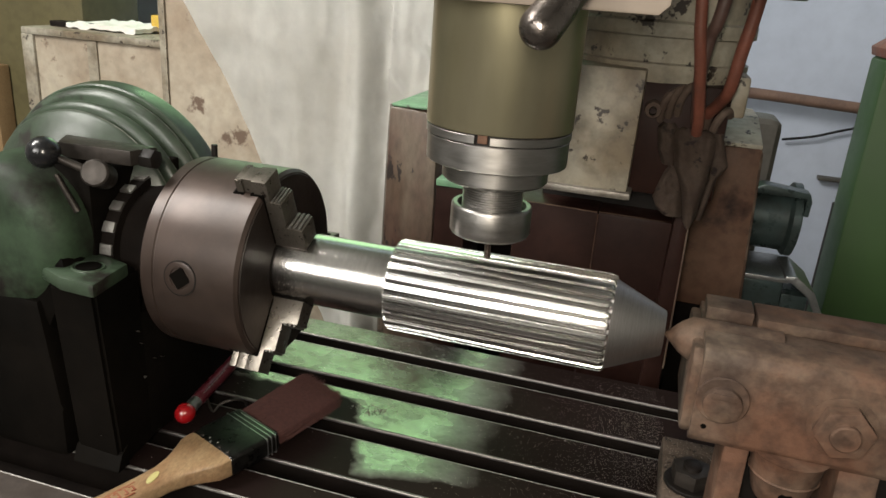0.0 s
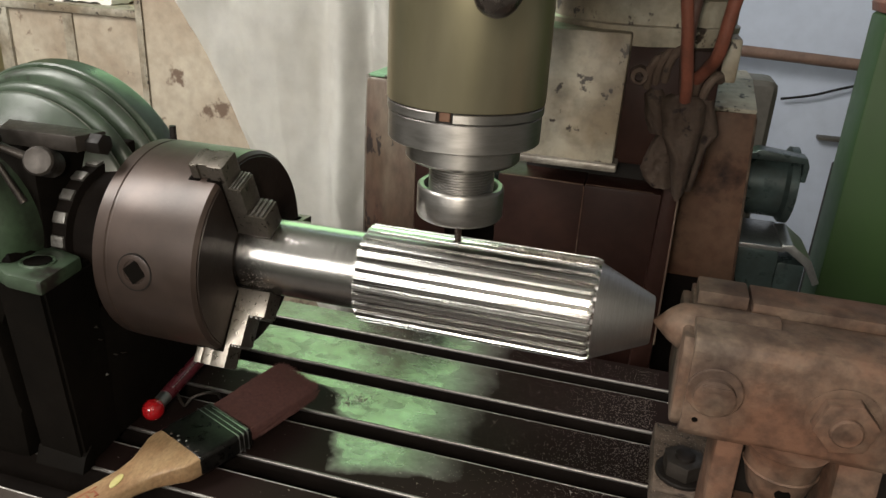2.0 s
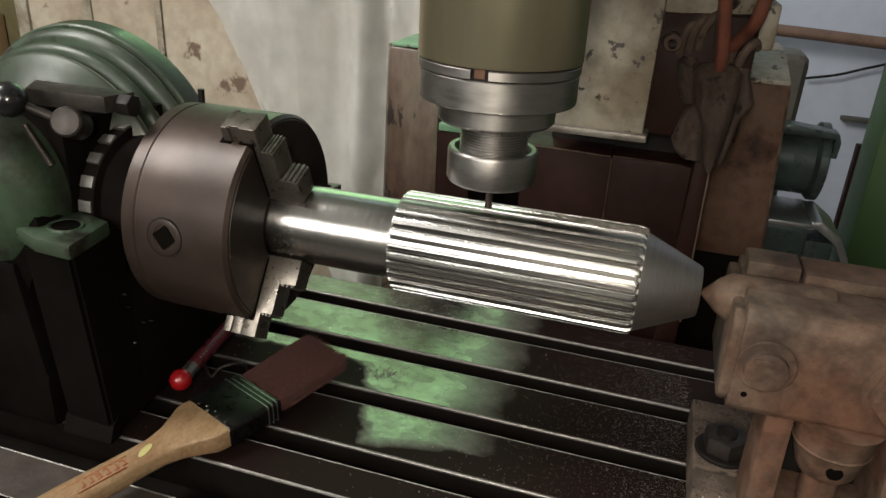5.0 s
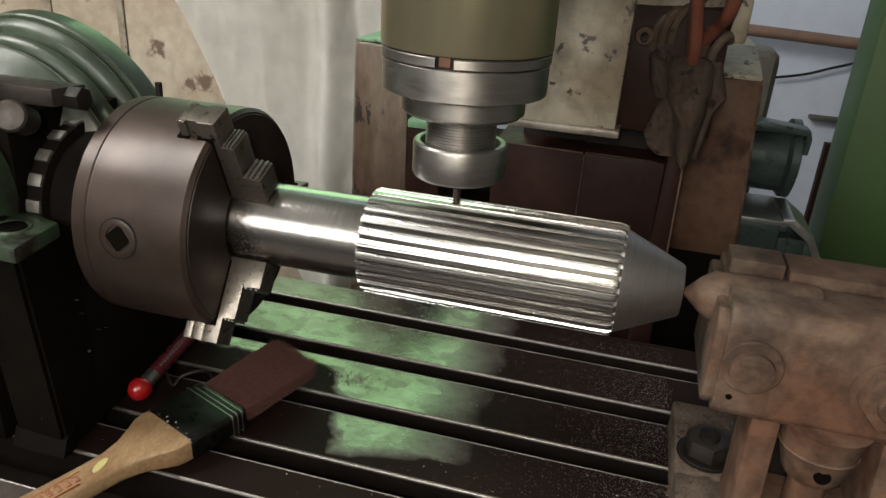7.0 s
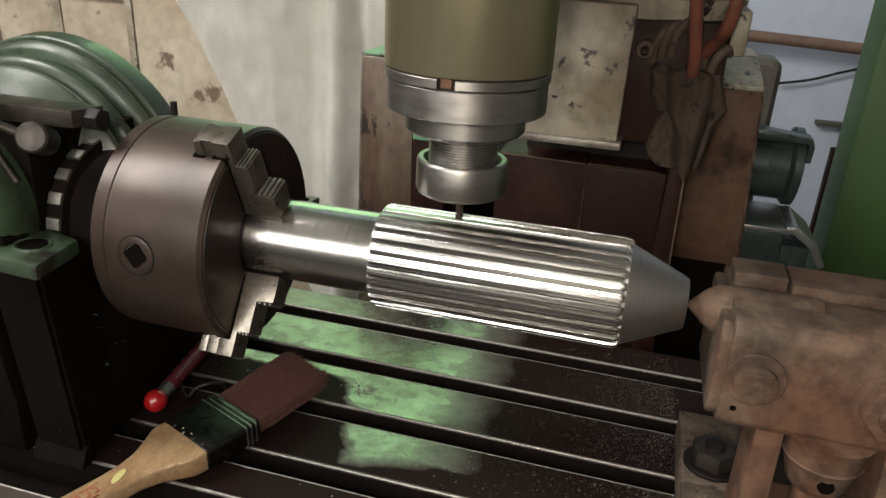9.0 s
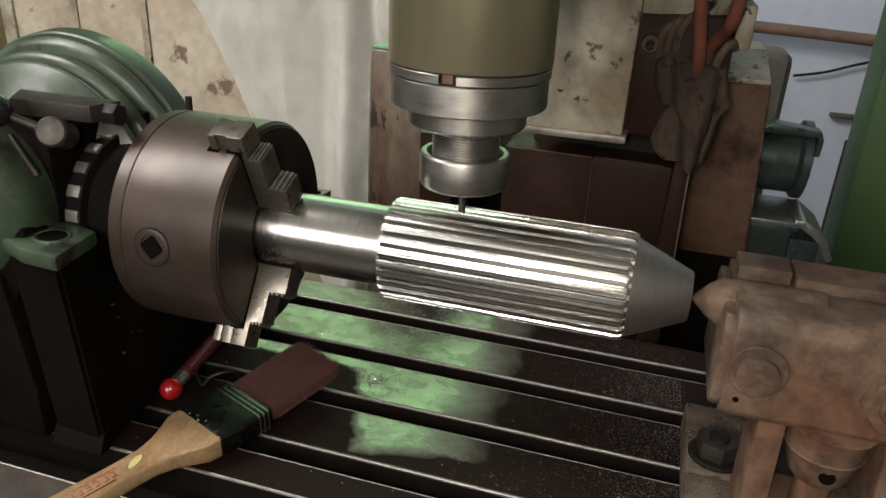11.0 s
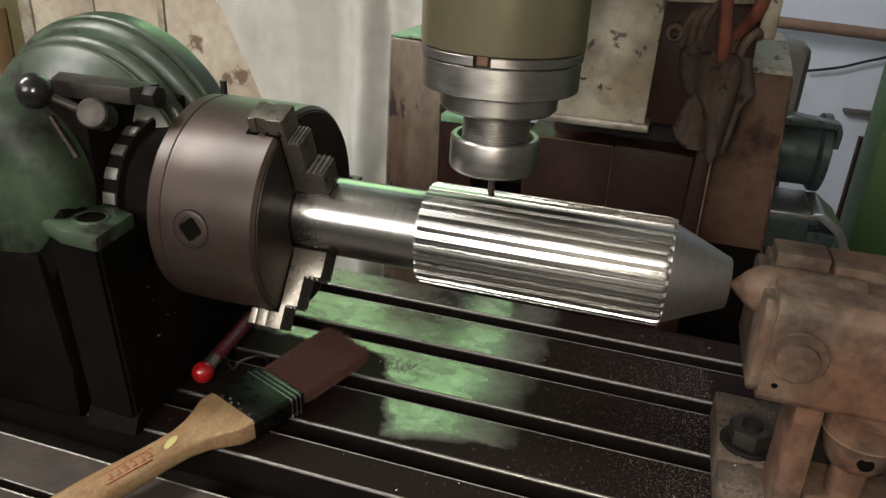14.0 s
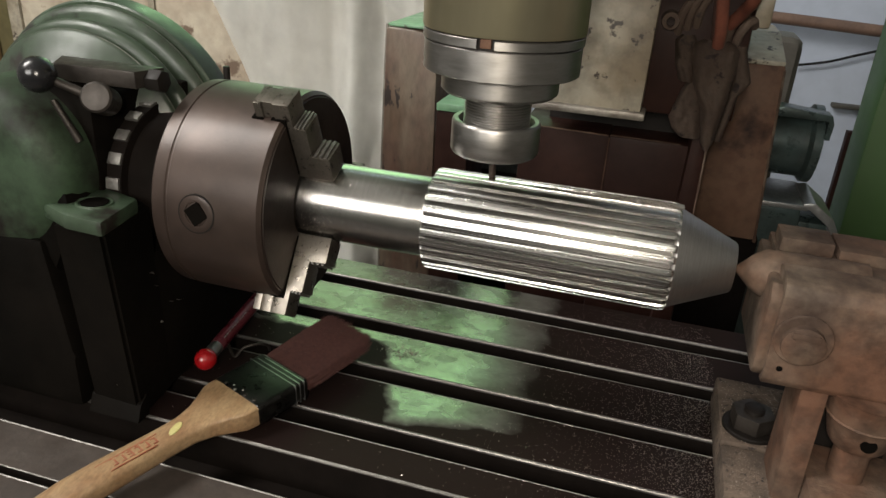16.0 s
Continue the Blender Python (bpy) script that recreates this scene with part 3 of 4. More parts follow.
# ---------------------------------------------------------------- table and what rides on it
def build_table():
    tab = thing("milling_table", (0.0, 0.03, -0.09), "oily cast iron milling table with long T-slots", "milling table")
    poly = [(-0.222, -0.09), (-0.222, -0.0150), (-0.220, -0.0130), (-0.1765, -0.0130), (-0.1755, -0.0145), (-0.1750, -0.024), (-0.1685, -0.024), (-0.1680, -0.0140), (-0.1670, -0.0125), (-0.1270, -0.0125), (-0.1255, -0.0140), (-0.1250, -0.034), (-0.0935, -0.034), (-0.0930, -0.0025), (-0.0910, 0.0)]
    for c in (-0.047, 0.033, 0.113, 0.193):
        poly += [(c - 0.0125, 0.0), (c - 0.0105, -0.002), (c - 0.0105, -0.018), (c - 0.018, -0.018), (c - 0.018, -0.034), (c + 0.018, -0.034), (c + 0.018, -0.018), (c + 0.0105, -0.018), (c + 0.0105, -0.002), (c + 0.0125, 0.0)]
    poly += [(0.243, 0.0), (0.245, -0.002), (0.245, -0.09)]
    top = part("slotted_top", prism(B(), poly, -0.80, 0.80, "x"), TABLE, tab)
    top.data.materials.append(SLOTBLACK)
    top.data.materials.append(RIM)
    # Faces below the table top get black as painted shade; front ones the rim grey.
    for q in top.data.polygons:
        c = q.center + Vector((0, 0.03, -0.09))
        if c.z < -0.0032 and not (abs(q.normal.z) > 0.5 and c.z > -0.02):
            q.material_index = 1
        elif c.y < -0.12:
            q.material_index = 2
    for c in (-0.047, 0.033, 0.113, 0.193):
        for side, r in ((0.0115, 0.0015), (-0.0118, 0.0007)):
            e = tube(B(), [(-0.80, c + side, -r), (-0.3, c + side + 0.0002, -r), (0.0, c + side, -r), (0.3, c + side - 0.0002, -r), (0.80, c + side, -r)], r + 0.0003, 10)
            part("slot_edge", e, TABLEEDGE, tab, "bright worn slot edge")
    for y, z, r in ((-0.0918, -0.0012, 0.0015), (-0.1262, -0.0131, 0.0011), (-0.1760, -0.0136, 0.0010), (-0.1677, -0.0134, 0.0006)):
        part("rim_edge", tube(B(), [(-0.80, y, z), (0.0, y, z), (0.80, y, z)], r, 8), INDEX, tab, "worn rim edge")
    riders.append(tab)
    knee = thing("saddle", (0.05, 0.1, -0.95), "dark iron saddle and knee under the table", "machine saddle")
    part("slide", box(B(), -0.25, 0.35, -0.12, 0.30, -0.20, -0.092, 0.005), BLACKSTEEL, knee)
    part("knee_casting", box(B(), -0.16, 0.26, -0.10, 0.425, -0.95, -0.202, 0.01), DARKGREEN, knee)


def build_work():
    w = thing("splined_shaft", (0.0, 0.0, AXIS), "bright steel shaft with freshly milled splines and a taper", "shaft")
    body = lathe(B(), [(-0.13, 0), (-0.13, 0.0307), (-0.0015, 0.0307), (0.0, 0.0302), (0.0, 0.0)], (0, 0, AXIS), "x", 96)
    part("plain_journal", body, STEEL, w, "polished cylindrical journal")
    n, ro, ri = TEETH, 0.0388, 0.0345
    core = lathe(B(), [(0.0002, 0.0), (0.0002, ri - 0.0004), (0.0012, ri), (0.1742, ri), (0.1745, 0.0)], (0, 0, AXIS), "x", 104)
    part("spline_core", core, GROOVE, w, "milled groove floors darkened for shade")
    pitch = 2 * math.pi / n
    t = B()
    rows = []
    for x, k in ((0.0, 0.75), (0.0009, 1.0), (0.1725, 1.0), (0.1755, 0.86), (0.1772, 0.35)):
        ring = []
        for da, r in ((-0.36, ri - 0.0006), (-0.315, ro - 0.0007), (-0.285, ro - 0.00015), (-0.09, ro), (0.09, ro), (0.285, ro - 0.00015), (0.315, ro - 0.0007), (0.36, ri - 0.0006)):
            rr = ri - 0.0006 + (r - ri + 0.0006) * k
            ring.append(t.verts.new((x, rr * math.sin(da * pitch), rr * math.cos(da * pitch))))
        rows.append(ring)
    for p, q in zip(rows, rows[1:]):
        for i in range(7):
            t.faces.new((p[i], p[i + 1], q[i + 1], q[i]))
    t.faces.new(rows[0])
    t.faces.new(rows[-1])
    bmesh.ops.recalc_face_normals(t, faces=t.faces[:])
    me = bpy.data.meshes.new("spline")
    t.to_mesh(me)
    t.free()
    me.materials.append(SPLINE)
    for q in me.polygons:
        q.use_smooth = True
    me.set_sharp_from_angle(angle=radians(28))
    uneven = random.Random(3)
    for i in range(n):
        o = new("spline", me)
        o.parent = w
        o.rotation_euler = (2 * math.pi * i / n + TOOTH_AT + uneven.uniform(-0.008, 0.008), uneven.uniform(-0.0016, 0.0016), uneven.uniform(-0.0016, 0.0016))
    cone = lathe(B(), [(0.1745, 0.0), (0.1745, 0.0340), (0.1758, 0.0350), (0.1772, 0.0354), (0.2162, 0.0178), (0.2172, 0.0168), (0.2172, 0.005), (0.2142, 0.0)], (0, 0, AXIS), "x", 96)
    part("taper_end", cone, CONE, w, "matt grey tapered end")
    riders.append(w)


def build_chuck():
    c = thing("lathe_chuck", (-0.147, 0.0, AXIS), "oily brown steel three-jaw chuck with stepped jaws", "chuck")
    body = lathe(B(), [(-0.1918, 0.0), (-0.1918, 0.0795), (-0.1890, 0.0828), (-0.1788, 0.0834), (-0.1781, 0.0826), (-0.1771, 0.0826), (-0.1764, 0.0834), (-0.1050, 0.0834), (-0.1022, 0.0808), (-0.1020, 0.035), (-0.107, 0.0315), (-0.107, 0.0)], (0, 0, AXIS), "x", 128)
    part("chuck_body", body, CHUCK, c)
    face = lathe(B(), [(-0.1022, 0.0795), (-0.1014, 0.0790), (-0.1012, 0.034)], (0, 0, AXIS), "x", 96)
    part("chuck_face", face, CHUCKFACE, c, "dark oily chuck face")
    out = 0.0960
    for turn in (23, 146, 264):
        m = Matrix.Translation((0, 0, AXIS)) @ pose(0, 0, 0, turn, 0, 0)
        s = B()
        prism(s, [(-0.1095, 0.0312), (-0.0735, 0.0312), (-0.0735, 0.0515), (-0.087, 0.0520), (-0.087, 0.0765), (-0.0965, 0.0770), (-0.0965, out), (-0.1095, out)], -0.0105, 0.0105, "y", 0.0008)
        j = part("jaw", _moved(s, m), JAW, c, "stepped steel jaw")
        neck = box(B(), -0.1190, -0.1085, -0.0088, 0.0088, 0.034, out - 0.0002, 0.0003)
        part("jaw_neck", _moved(neck, m), JAW, j)
        tenon = box(B(), -0.1240, -0.1180, -0.0105, 0.0105, 0.034, out - 0.0004, 0.0005)
        part("jaw_tenon", _moved(tenon, m), JAW, j)
        for r, x0, x1 in ((0.0768, -0.0960, -0.0875), (0.0518, -0.0865, -0.0740)):
            for q in range(3):
                g = box(B(), x0 + (x1 - x0) * (q + 0.12) / 3, x0 + (x1 - x0) * (q + 0.68) / 3, -0.0098, 0.0098, r, r + 0.0016, 0.0002)
                part("jaw_serration", _moved(g, m), INDEX, j)
        slot = B()
        for x0, x1, w in ((-0.1120, -0.1006, 0.0118), (-0.1185, -0.1095, 0.0085), (-0.1270, -0.1180, 0.0122)):
            box(slot, x0, x1, -w, w, 0.034, 0.0836, 0.0003)
        part("jaw_slot", _moved(slot, m), HOLE, c)
    ang = math.degrees(math.atan2(0.185 - AXIS, -0.0832))
    m = Matrix.Translation((-0.1521, 0, AXIS)) @ pose(0, 0, 0, ang - 90, 0, 0)
    gap = lathe(B(), [(0.0810, 0.0), (0.0810, 0.0146), (0.0837, 0.0146), (0.08375, 0.0130)], axis="z", seg=40)
    o = part("key_socket", _moved(gap, m), BLACKSTEEL, c, "round key socket")
    ring = lathe(B(), [(0.0815, 0.0), (0.0815, 0.0138), (0.0836, 0.0138), (0.0840, 0.0132), (0.0840, 0.0090), (0.0815, 0.0080)], axis="z", seg=40)
    part("socket_ring", _moved(ring, m), CHUCK, o)
    hole = B()
    prism(hole, [(-0.0068, -0.0068), (0.0068, -0.0068), (0.0068, 0.0068), (-0.0068, 0.0068)], 0.0810, 0.08415, "z")
    part("square_hole", _moved(hole, m @ pose(0, 0, 0, 0, 0, 38)), HOLE, o)
    riders.append(c)


def _moved(bm, m):
    bm.transform(m)
    return bm


def build_head():
    h = thing("dividing_head", (-0.30, 0.0, 0.0), "green painted dividing head with black ball lever", "dividing head")
    cx, cz = -0.314, 0.184
    base = B()
    prism(base, [(-0.46, 0.0), (-0.262, 0.0), (-0.262, 0.05), (-0.275, 0.15), (-0.46, 0.15)], -0.104, -0.06, "y", 0.008)
    box(base, -0.46, -0.215, -0.066, 0.14, 0.0, 0.13, 0.006)
    part("base_casting", base, DARKGREEN, h, "oily base casting darkened for shade")
    col = B()
    t = B()
    lo = [(-0.256, -0.097), (-0.210, -0.098), (-0.214, -0.05), (-0.256, -0.05)]
    hi = [(-0.256, -0.110), (-0.210, -0.112), (-0.216, -0.05), (-0.256, -0.05)]
    a = [t.verts.new((x, y, 0.0)) for x, y in lo]
    b = [t.verts.new((x, y, 0.172)) for x, y in hi]
    t.faces.new(a)
    t.faces.new(b)
    for i in range(4):
        t.faces.new((a[i], a[(i + 1) % 4], b[(i + 1) % 4], b[i]))
    bmesh.ops.recalc_face_normals(t, faces=t.faces[:])
    bmesh.ops.bevel(t, geom=t.edges[:], offset=0.003, segments=2, affect="EDGES")
    join(col, t)
    prism(col, [(-0.1045, 0.0), (-0.1040, 0.0015), (-0.0985, 0.014), (-0.090, 0.020), (-0.090, 0.0)], -0.256, -0.209, "x", 0.0005)
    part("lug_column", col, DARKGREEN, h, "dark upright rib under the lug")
    lug = B()
    prism(lug, [(-0.272, -0.100), (-0.240, -0.113), (-0.207, -0.115), (-0.214, -0.066), (-0.272, -0.05)], 0.169, 0.181, "z", 0.003)
    o = part("clamp_lug", lug, GREEN, h, "green lug with worn bright edge")
    bore = lathe(B(), [(0.1802, 0.0), (0.1815, 0.0105), (0.1830, 0.0115), (0.1832, 0.0128), (0.1812, 0.0138)], (-0.235, -0.087, 0), "z", 32)
    bore.transform(Matrix.Translation((-0.235, -0.087, 0.18)) @ Matrix.Diagonal((1.05, 0.9, 0.7, 1)) @ Matrix.Translation((0.235, 0.087, -0.18)))
    part("counterbore", bore, GREEN, o)
    part("bolt_hole", lathe(B(), [(0.1822, 0.0), (0.1822, 0.0098), (0.1816, 0.0098)], (-0.235, -0.087, 0), "z", 24), HOLE, o)
    drum = lathe(B(), [(-0.06, 0.0), (-0.055, 0.040), (-0.035, 0.062), (-0.018, 0.080), (-0.008, 0.094), (-0.003, 0.1010), (-0.001, 0.1030), (0.0012, 0.1034), (0.0018, 0.1020), (0.0022, 0.0950), (0.0052, 0.0950), (0.0058, 0.1040), (0.0075, 0.1075), (0.0105, 0.1098), (0.0135, 0.1100), (0.0150, 0.1085), (0.0155, 0.0990), (0.0215, 0.0990), (0.0222, 0.1120), (0.0240, 0.1160), (0.029, 0.1190), (0.0318, 0.1184), (0.0322, 0.1140), (0.0340, 0.1140), (0.0346, 0.1210), (0.036, 0.1225), (0.053, 0.1240), (0.057, 0.1225), (0.058, 0.0)], (cx, 0, cz), "y", 112)
    part("swivel_drum", drum, GREEN, h, "round glossy green swivel body")
    boss = lathe(B(), [(-0.1050, 0.0), (-0.1050, 0.030), (-0.1045, 0.044), (-0.1010, 0.0555), (-0.0940, 0.0620), (-0.084, 0.0648), (-0.060, 0.0655), (-0.03, 0.0655)], (cx, 0, 0.197), "y", 72)
    part("front_trunnion", boss, GRIMYGREEN, h, "green rounded front trunnion")
    web = B()
    prism(web, [(-0.380, 0.20), (-0.251, 0.19), (-0.247, 0.172), (-0.272, 0.12), (-0.285, 0.02), (-0.380, 0.02)], -0.098, -0.07, "y", 0.008)
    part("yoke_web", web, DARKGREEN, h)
    # Added dark block that fills the cavity under the plate in place of shade.
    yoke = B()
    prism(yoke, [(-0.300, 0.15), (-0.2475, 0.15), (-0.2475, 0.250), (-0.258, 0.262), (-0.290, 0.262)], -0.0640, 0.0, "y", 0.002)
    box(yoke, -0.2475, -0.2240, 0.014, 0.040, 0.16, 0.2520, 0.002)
    part("yoke_block", yoke, DARKGREEN, h, "dark block standing in for shade under the clamp plate")
    part("yoke_rib", rod(B(), (-0.2660, -0.0780, 0.252), (-0.2520, -0.0740, 0.222), 0.0022, 0.0030, 12), OILY, h)
    for y, r in ((0.0004, 0.1031), (0.0140, 0.1093), (0.0302, 0.1186)):
        ridge = lathe(B(), [(y - 0.0010, r - 0.0012), (y - 0.0006, r + 0.0003), (y + 0.0006, r + 0.0004), (y + 0.0010, r - 0.0010)], (cx, 0, cz), "y", 96)
        part("worn_ridge", ridge, WORNRIM, h, "worn paint ridge")
    nose = lathe(B(), [(-0.30, 0), (-0.30, 0.056), (-0.2465, 0.056), (-0.2460, 0.0605), (-0.2330, 0.0605), (-0.2320, 0.054), (-0.205, 0.054), (-0.203, 0.060), (-0.190, 0.060), (-0.190, 0)], (0, 0, AXIS), "x", 96)
    part("index_ring", nose, SLOTBLACK, h, "black notched index ring")
    for k in range(20):
        n = box(B(), -0.2455, -0.2340, -0.0044, 0.0046, 0.0575, 0.0625, 0.0006)
        part("index_notch", _moved(n, Matrix.Translation((0, 0, AXIS)) @ pose(0, 0, 0, 18 * k + 9, 0, 0)), INDEX, h)
    plate = B()
    prism(plate, [(-0.290, -0.038), (-0.2015, -0.036), (-0.2090, -0.060), (-0.275, -0.064)], 0.2625, 0.2750, "z", 0.0012)
    part("clamp_plate", plate, OILY, h, "oily steel clamp plate")
    part("plate_bolt", _moved(hexagon(B(), (0, 0, 0), 0.0085, 0.012, "x", 10), Matrix.Translation((-0.207, -0.046, 0.267))), BLACKSTEEL, h)
    lev = rod(B(), (-0.2693, -0.082, 0.2700), (-0.238, -0.070, 0.2555), 0.0030, 0.0035)
    o = part("lever", lev, OILY, h, "short steel lever with ball knob")
    part("ball_knob", ball(B(), (-0.2705, -0.0835, 0.2705), 0.0128), BLACKPLASTIC, o, "glossy black ball knob")
    part("lever_hub", _moved(lathe(B(), [(-0.012, 0), (-0.012, 0.0105), (0.011, 0.0110), (0.0125, 0.0095), (0.0125, 0)], axis="z", seg=32), Matrix.Translation((-0.2345, -0.066, 0.2535)) @ pose(0, 0, 0, 68, 0, 22)), OILY, o, "round steel lever hub")
    part("stop_pin", rod(B(), (-0.198, 0.040, 0.250), (-0.198, 0.040, 0.2635), 0.0028), BLACKSTEEL, h)
    riders.append(h)


def build_tailstock():
    t = thing("tailstock", (0.33, 0.02, 0.0), "dusty brown cast iron tailstock with dead centre", "tailstock")
    body = B()
    prism(body, [(-0.041, 0.116), (-0.044, 0.121), (-0.044, 0.1820), (-0.0415, 0.1890), (-0.0365, 0.1915), (-0.015, 0.1935), (-0.013, 0.1910), (0.008, 0.1905), (0.0095, 0.1880), (0.056, 0.1880), (0.056, 0.116)], 0.2445, 0.60, "x", 0.0015)
    part("upper_body", body, RUST, t)
    nose = B()
    prism(nose, [(-0.041, 0.125), (-0.036, 0.119), (0.05, 0.119), (0.05, 0.184), (-0.033, 0.186), (-0.041, 0.178)], 0.2375, 0.2455, "x", 0.003)
    part("end_face", nose, RUST, t, "rounded dusty end face")
    bar = box(B(), 0.2465, 0.281, 0.018, 0.046, 0.1878, 0.1985, 0.0015)
    part("top_strap", bar, RUST, t)
    bar = box(B(), 0.2835, 0.44, 0.014, 0.049, 0.1878, 0.1965, 0.0015)
    part("top_strap", bar, RUST, t)
    c = lathe(B(), [(0.2176, 0.0), (0.2182, 0.0012), (0.2290, 0.0118), (0.2350, 0.0158), (0.2372, 0.0168), (0.256, 0.0172), (0.30, 0.0172)], (0, 0, AXIS), "x", 14)
    part("dead_centre", c, RUST, t, "dusty pointed steel centre")
    part("leg", prism(B(), [(-0.0405, 0.120), (-0.047, 0.030), (-0.048, 0.0), (0.0, 0.0), (0.0, 0.120)], 0.2705, 0.2885, "x", 0.003), RUST, t)
    part("leg", prism(B(), [(-0.0405, 0.120), (-0.055, 0.030), (-0.057, 0.0), (0.02, 0.0), (0.02, 0.120)], 0.3470, 0.3740, "x", 0.003), RUST, t)
    part("rear_wall", box(B(), 0.289, 0.60, 0.0, 0.06, 0.0, 0.118, 0.003), BLACKSTEEL, t)
    foot = B()
    box(foot, 0.2395, 0.30, 0.006, 0.098, 0.0, 0.030, 0.003)
    box(foot, 0.2395, 0.285, -0.052, 0.004, 0.0, 0.0285, 0.003)
    part("foot", foot, GRIME, t, "swarf-covered clamping foot")
    pil = lathe(B(), [(0.0, 0.0), (0.0, 0.0120), (0.076, 0.0120), (0.0775, 0.0165), (0.0810, 0.0190), (0.0900, 0.0215), (0.0985, 0.0236), (0.1000, 0.0248), (0.1010, 0.0238), (0.1080, 0.0246), (0.1150, 0.0262), (0.119, 0.028), (0.119, 0)], (0.3160, -0.030, 0), "z", 44)
    o = part("clamp_pillar", pil, RUST, t, "round dusty clamp pillar")
    hole = lathe(B(), [(-0.0524, 0), (-0.0524, 0.0050), (-0.046, 0.0052)], (0.3165, 0, 0.0905), "y", 20)
    part("tommy_hole", hole, HOLE, o)
    part("base_shelf", box(B(), 0.289, 0.60, -0.064, 0.0, 0.0, 0.050, 0.005), RUST, t)
    x, z = 0.2622, 0.1543
    b = lathe(B(), [(-0.044, 0), (-0.044, 0.0182), (-0.0458, 0.0182), (-0.0464, 0.0174), (-0.0464, 0)], (x, 0, z), "y", 44)
    o = part("washer", b, RUST, t)
    b = lathe(B(), [(-0.0464, 0), (-0.0464, 0.0136), (-0.0505, 0.0132), (-0.0512, 0.012), (-0.0512, 0)], (x, 0, z - 0.002), "y", 36)
    part("bolt_head", b, RUST, o)
    part("head_slot", box(B(), x - 0.0085, x + 0.0085, -0.0524, -0.0505, z + 0.0035, z + 0.0078, 0.0006), RUST, o)
    x, z = 0.3400, 0.1525
    b = lathe(B(), [(-0.044, 0), (-0.044, 0.0215), (-0.0458, 0.0215), (-0.0464, 0.0225), (-0.0464, 0)], (x, 0, z), "y", 44)
    o = part("washer", b, RUST, t)
    part("nut", hexagon(B(), (x, -0.0464, z), 0.0192, 0.011, "-y", 12), RUST, o)
    part("stud", lathe(B(), [(-0.0564, 0), (-0.0564, 0.0102), (-0.0600, 0.0098), (-0.0612, 0.0086), (-0.0612, 0)], (x, 0, z - 0.001), "y", 28), RUST, o)
    w = lathe(B(), [(0.030, 0), (0.030, 0.0215), (0.0322, 0.0215), (0.0330, 0.0205), (0.0330, 0)], (0.2625, 0.030, 0), "z", 40)
    o = part("foot_washer", w, BLACKSTEEL, t, "dark washer ringed with swarf")
    part("foot_nut", hexagon(B(), (0.2625, 0.030, 0.0330), 0.0170, 0.0135, "z", 38), OILY, o, "oily hexagon nut")
    stud = lathe(B(), [(0.046, 0), (0.046, 0.0080), (0.0495, 0.0078), (0.0505, 0.006), (0.0505, 0)], (0.2625, 0.030, 0), "z", 24)
    part("stud", stud, BLACKSTEEL, o)
    part("screw_hole", lathe(B(), [(-0.0443, 0), (-0.0443, 0.0020), (-0.042, 0.0022)], (0.2535, 0, 0.1304), "y", 16), HOLE, t)
    riders.append(t)


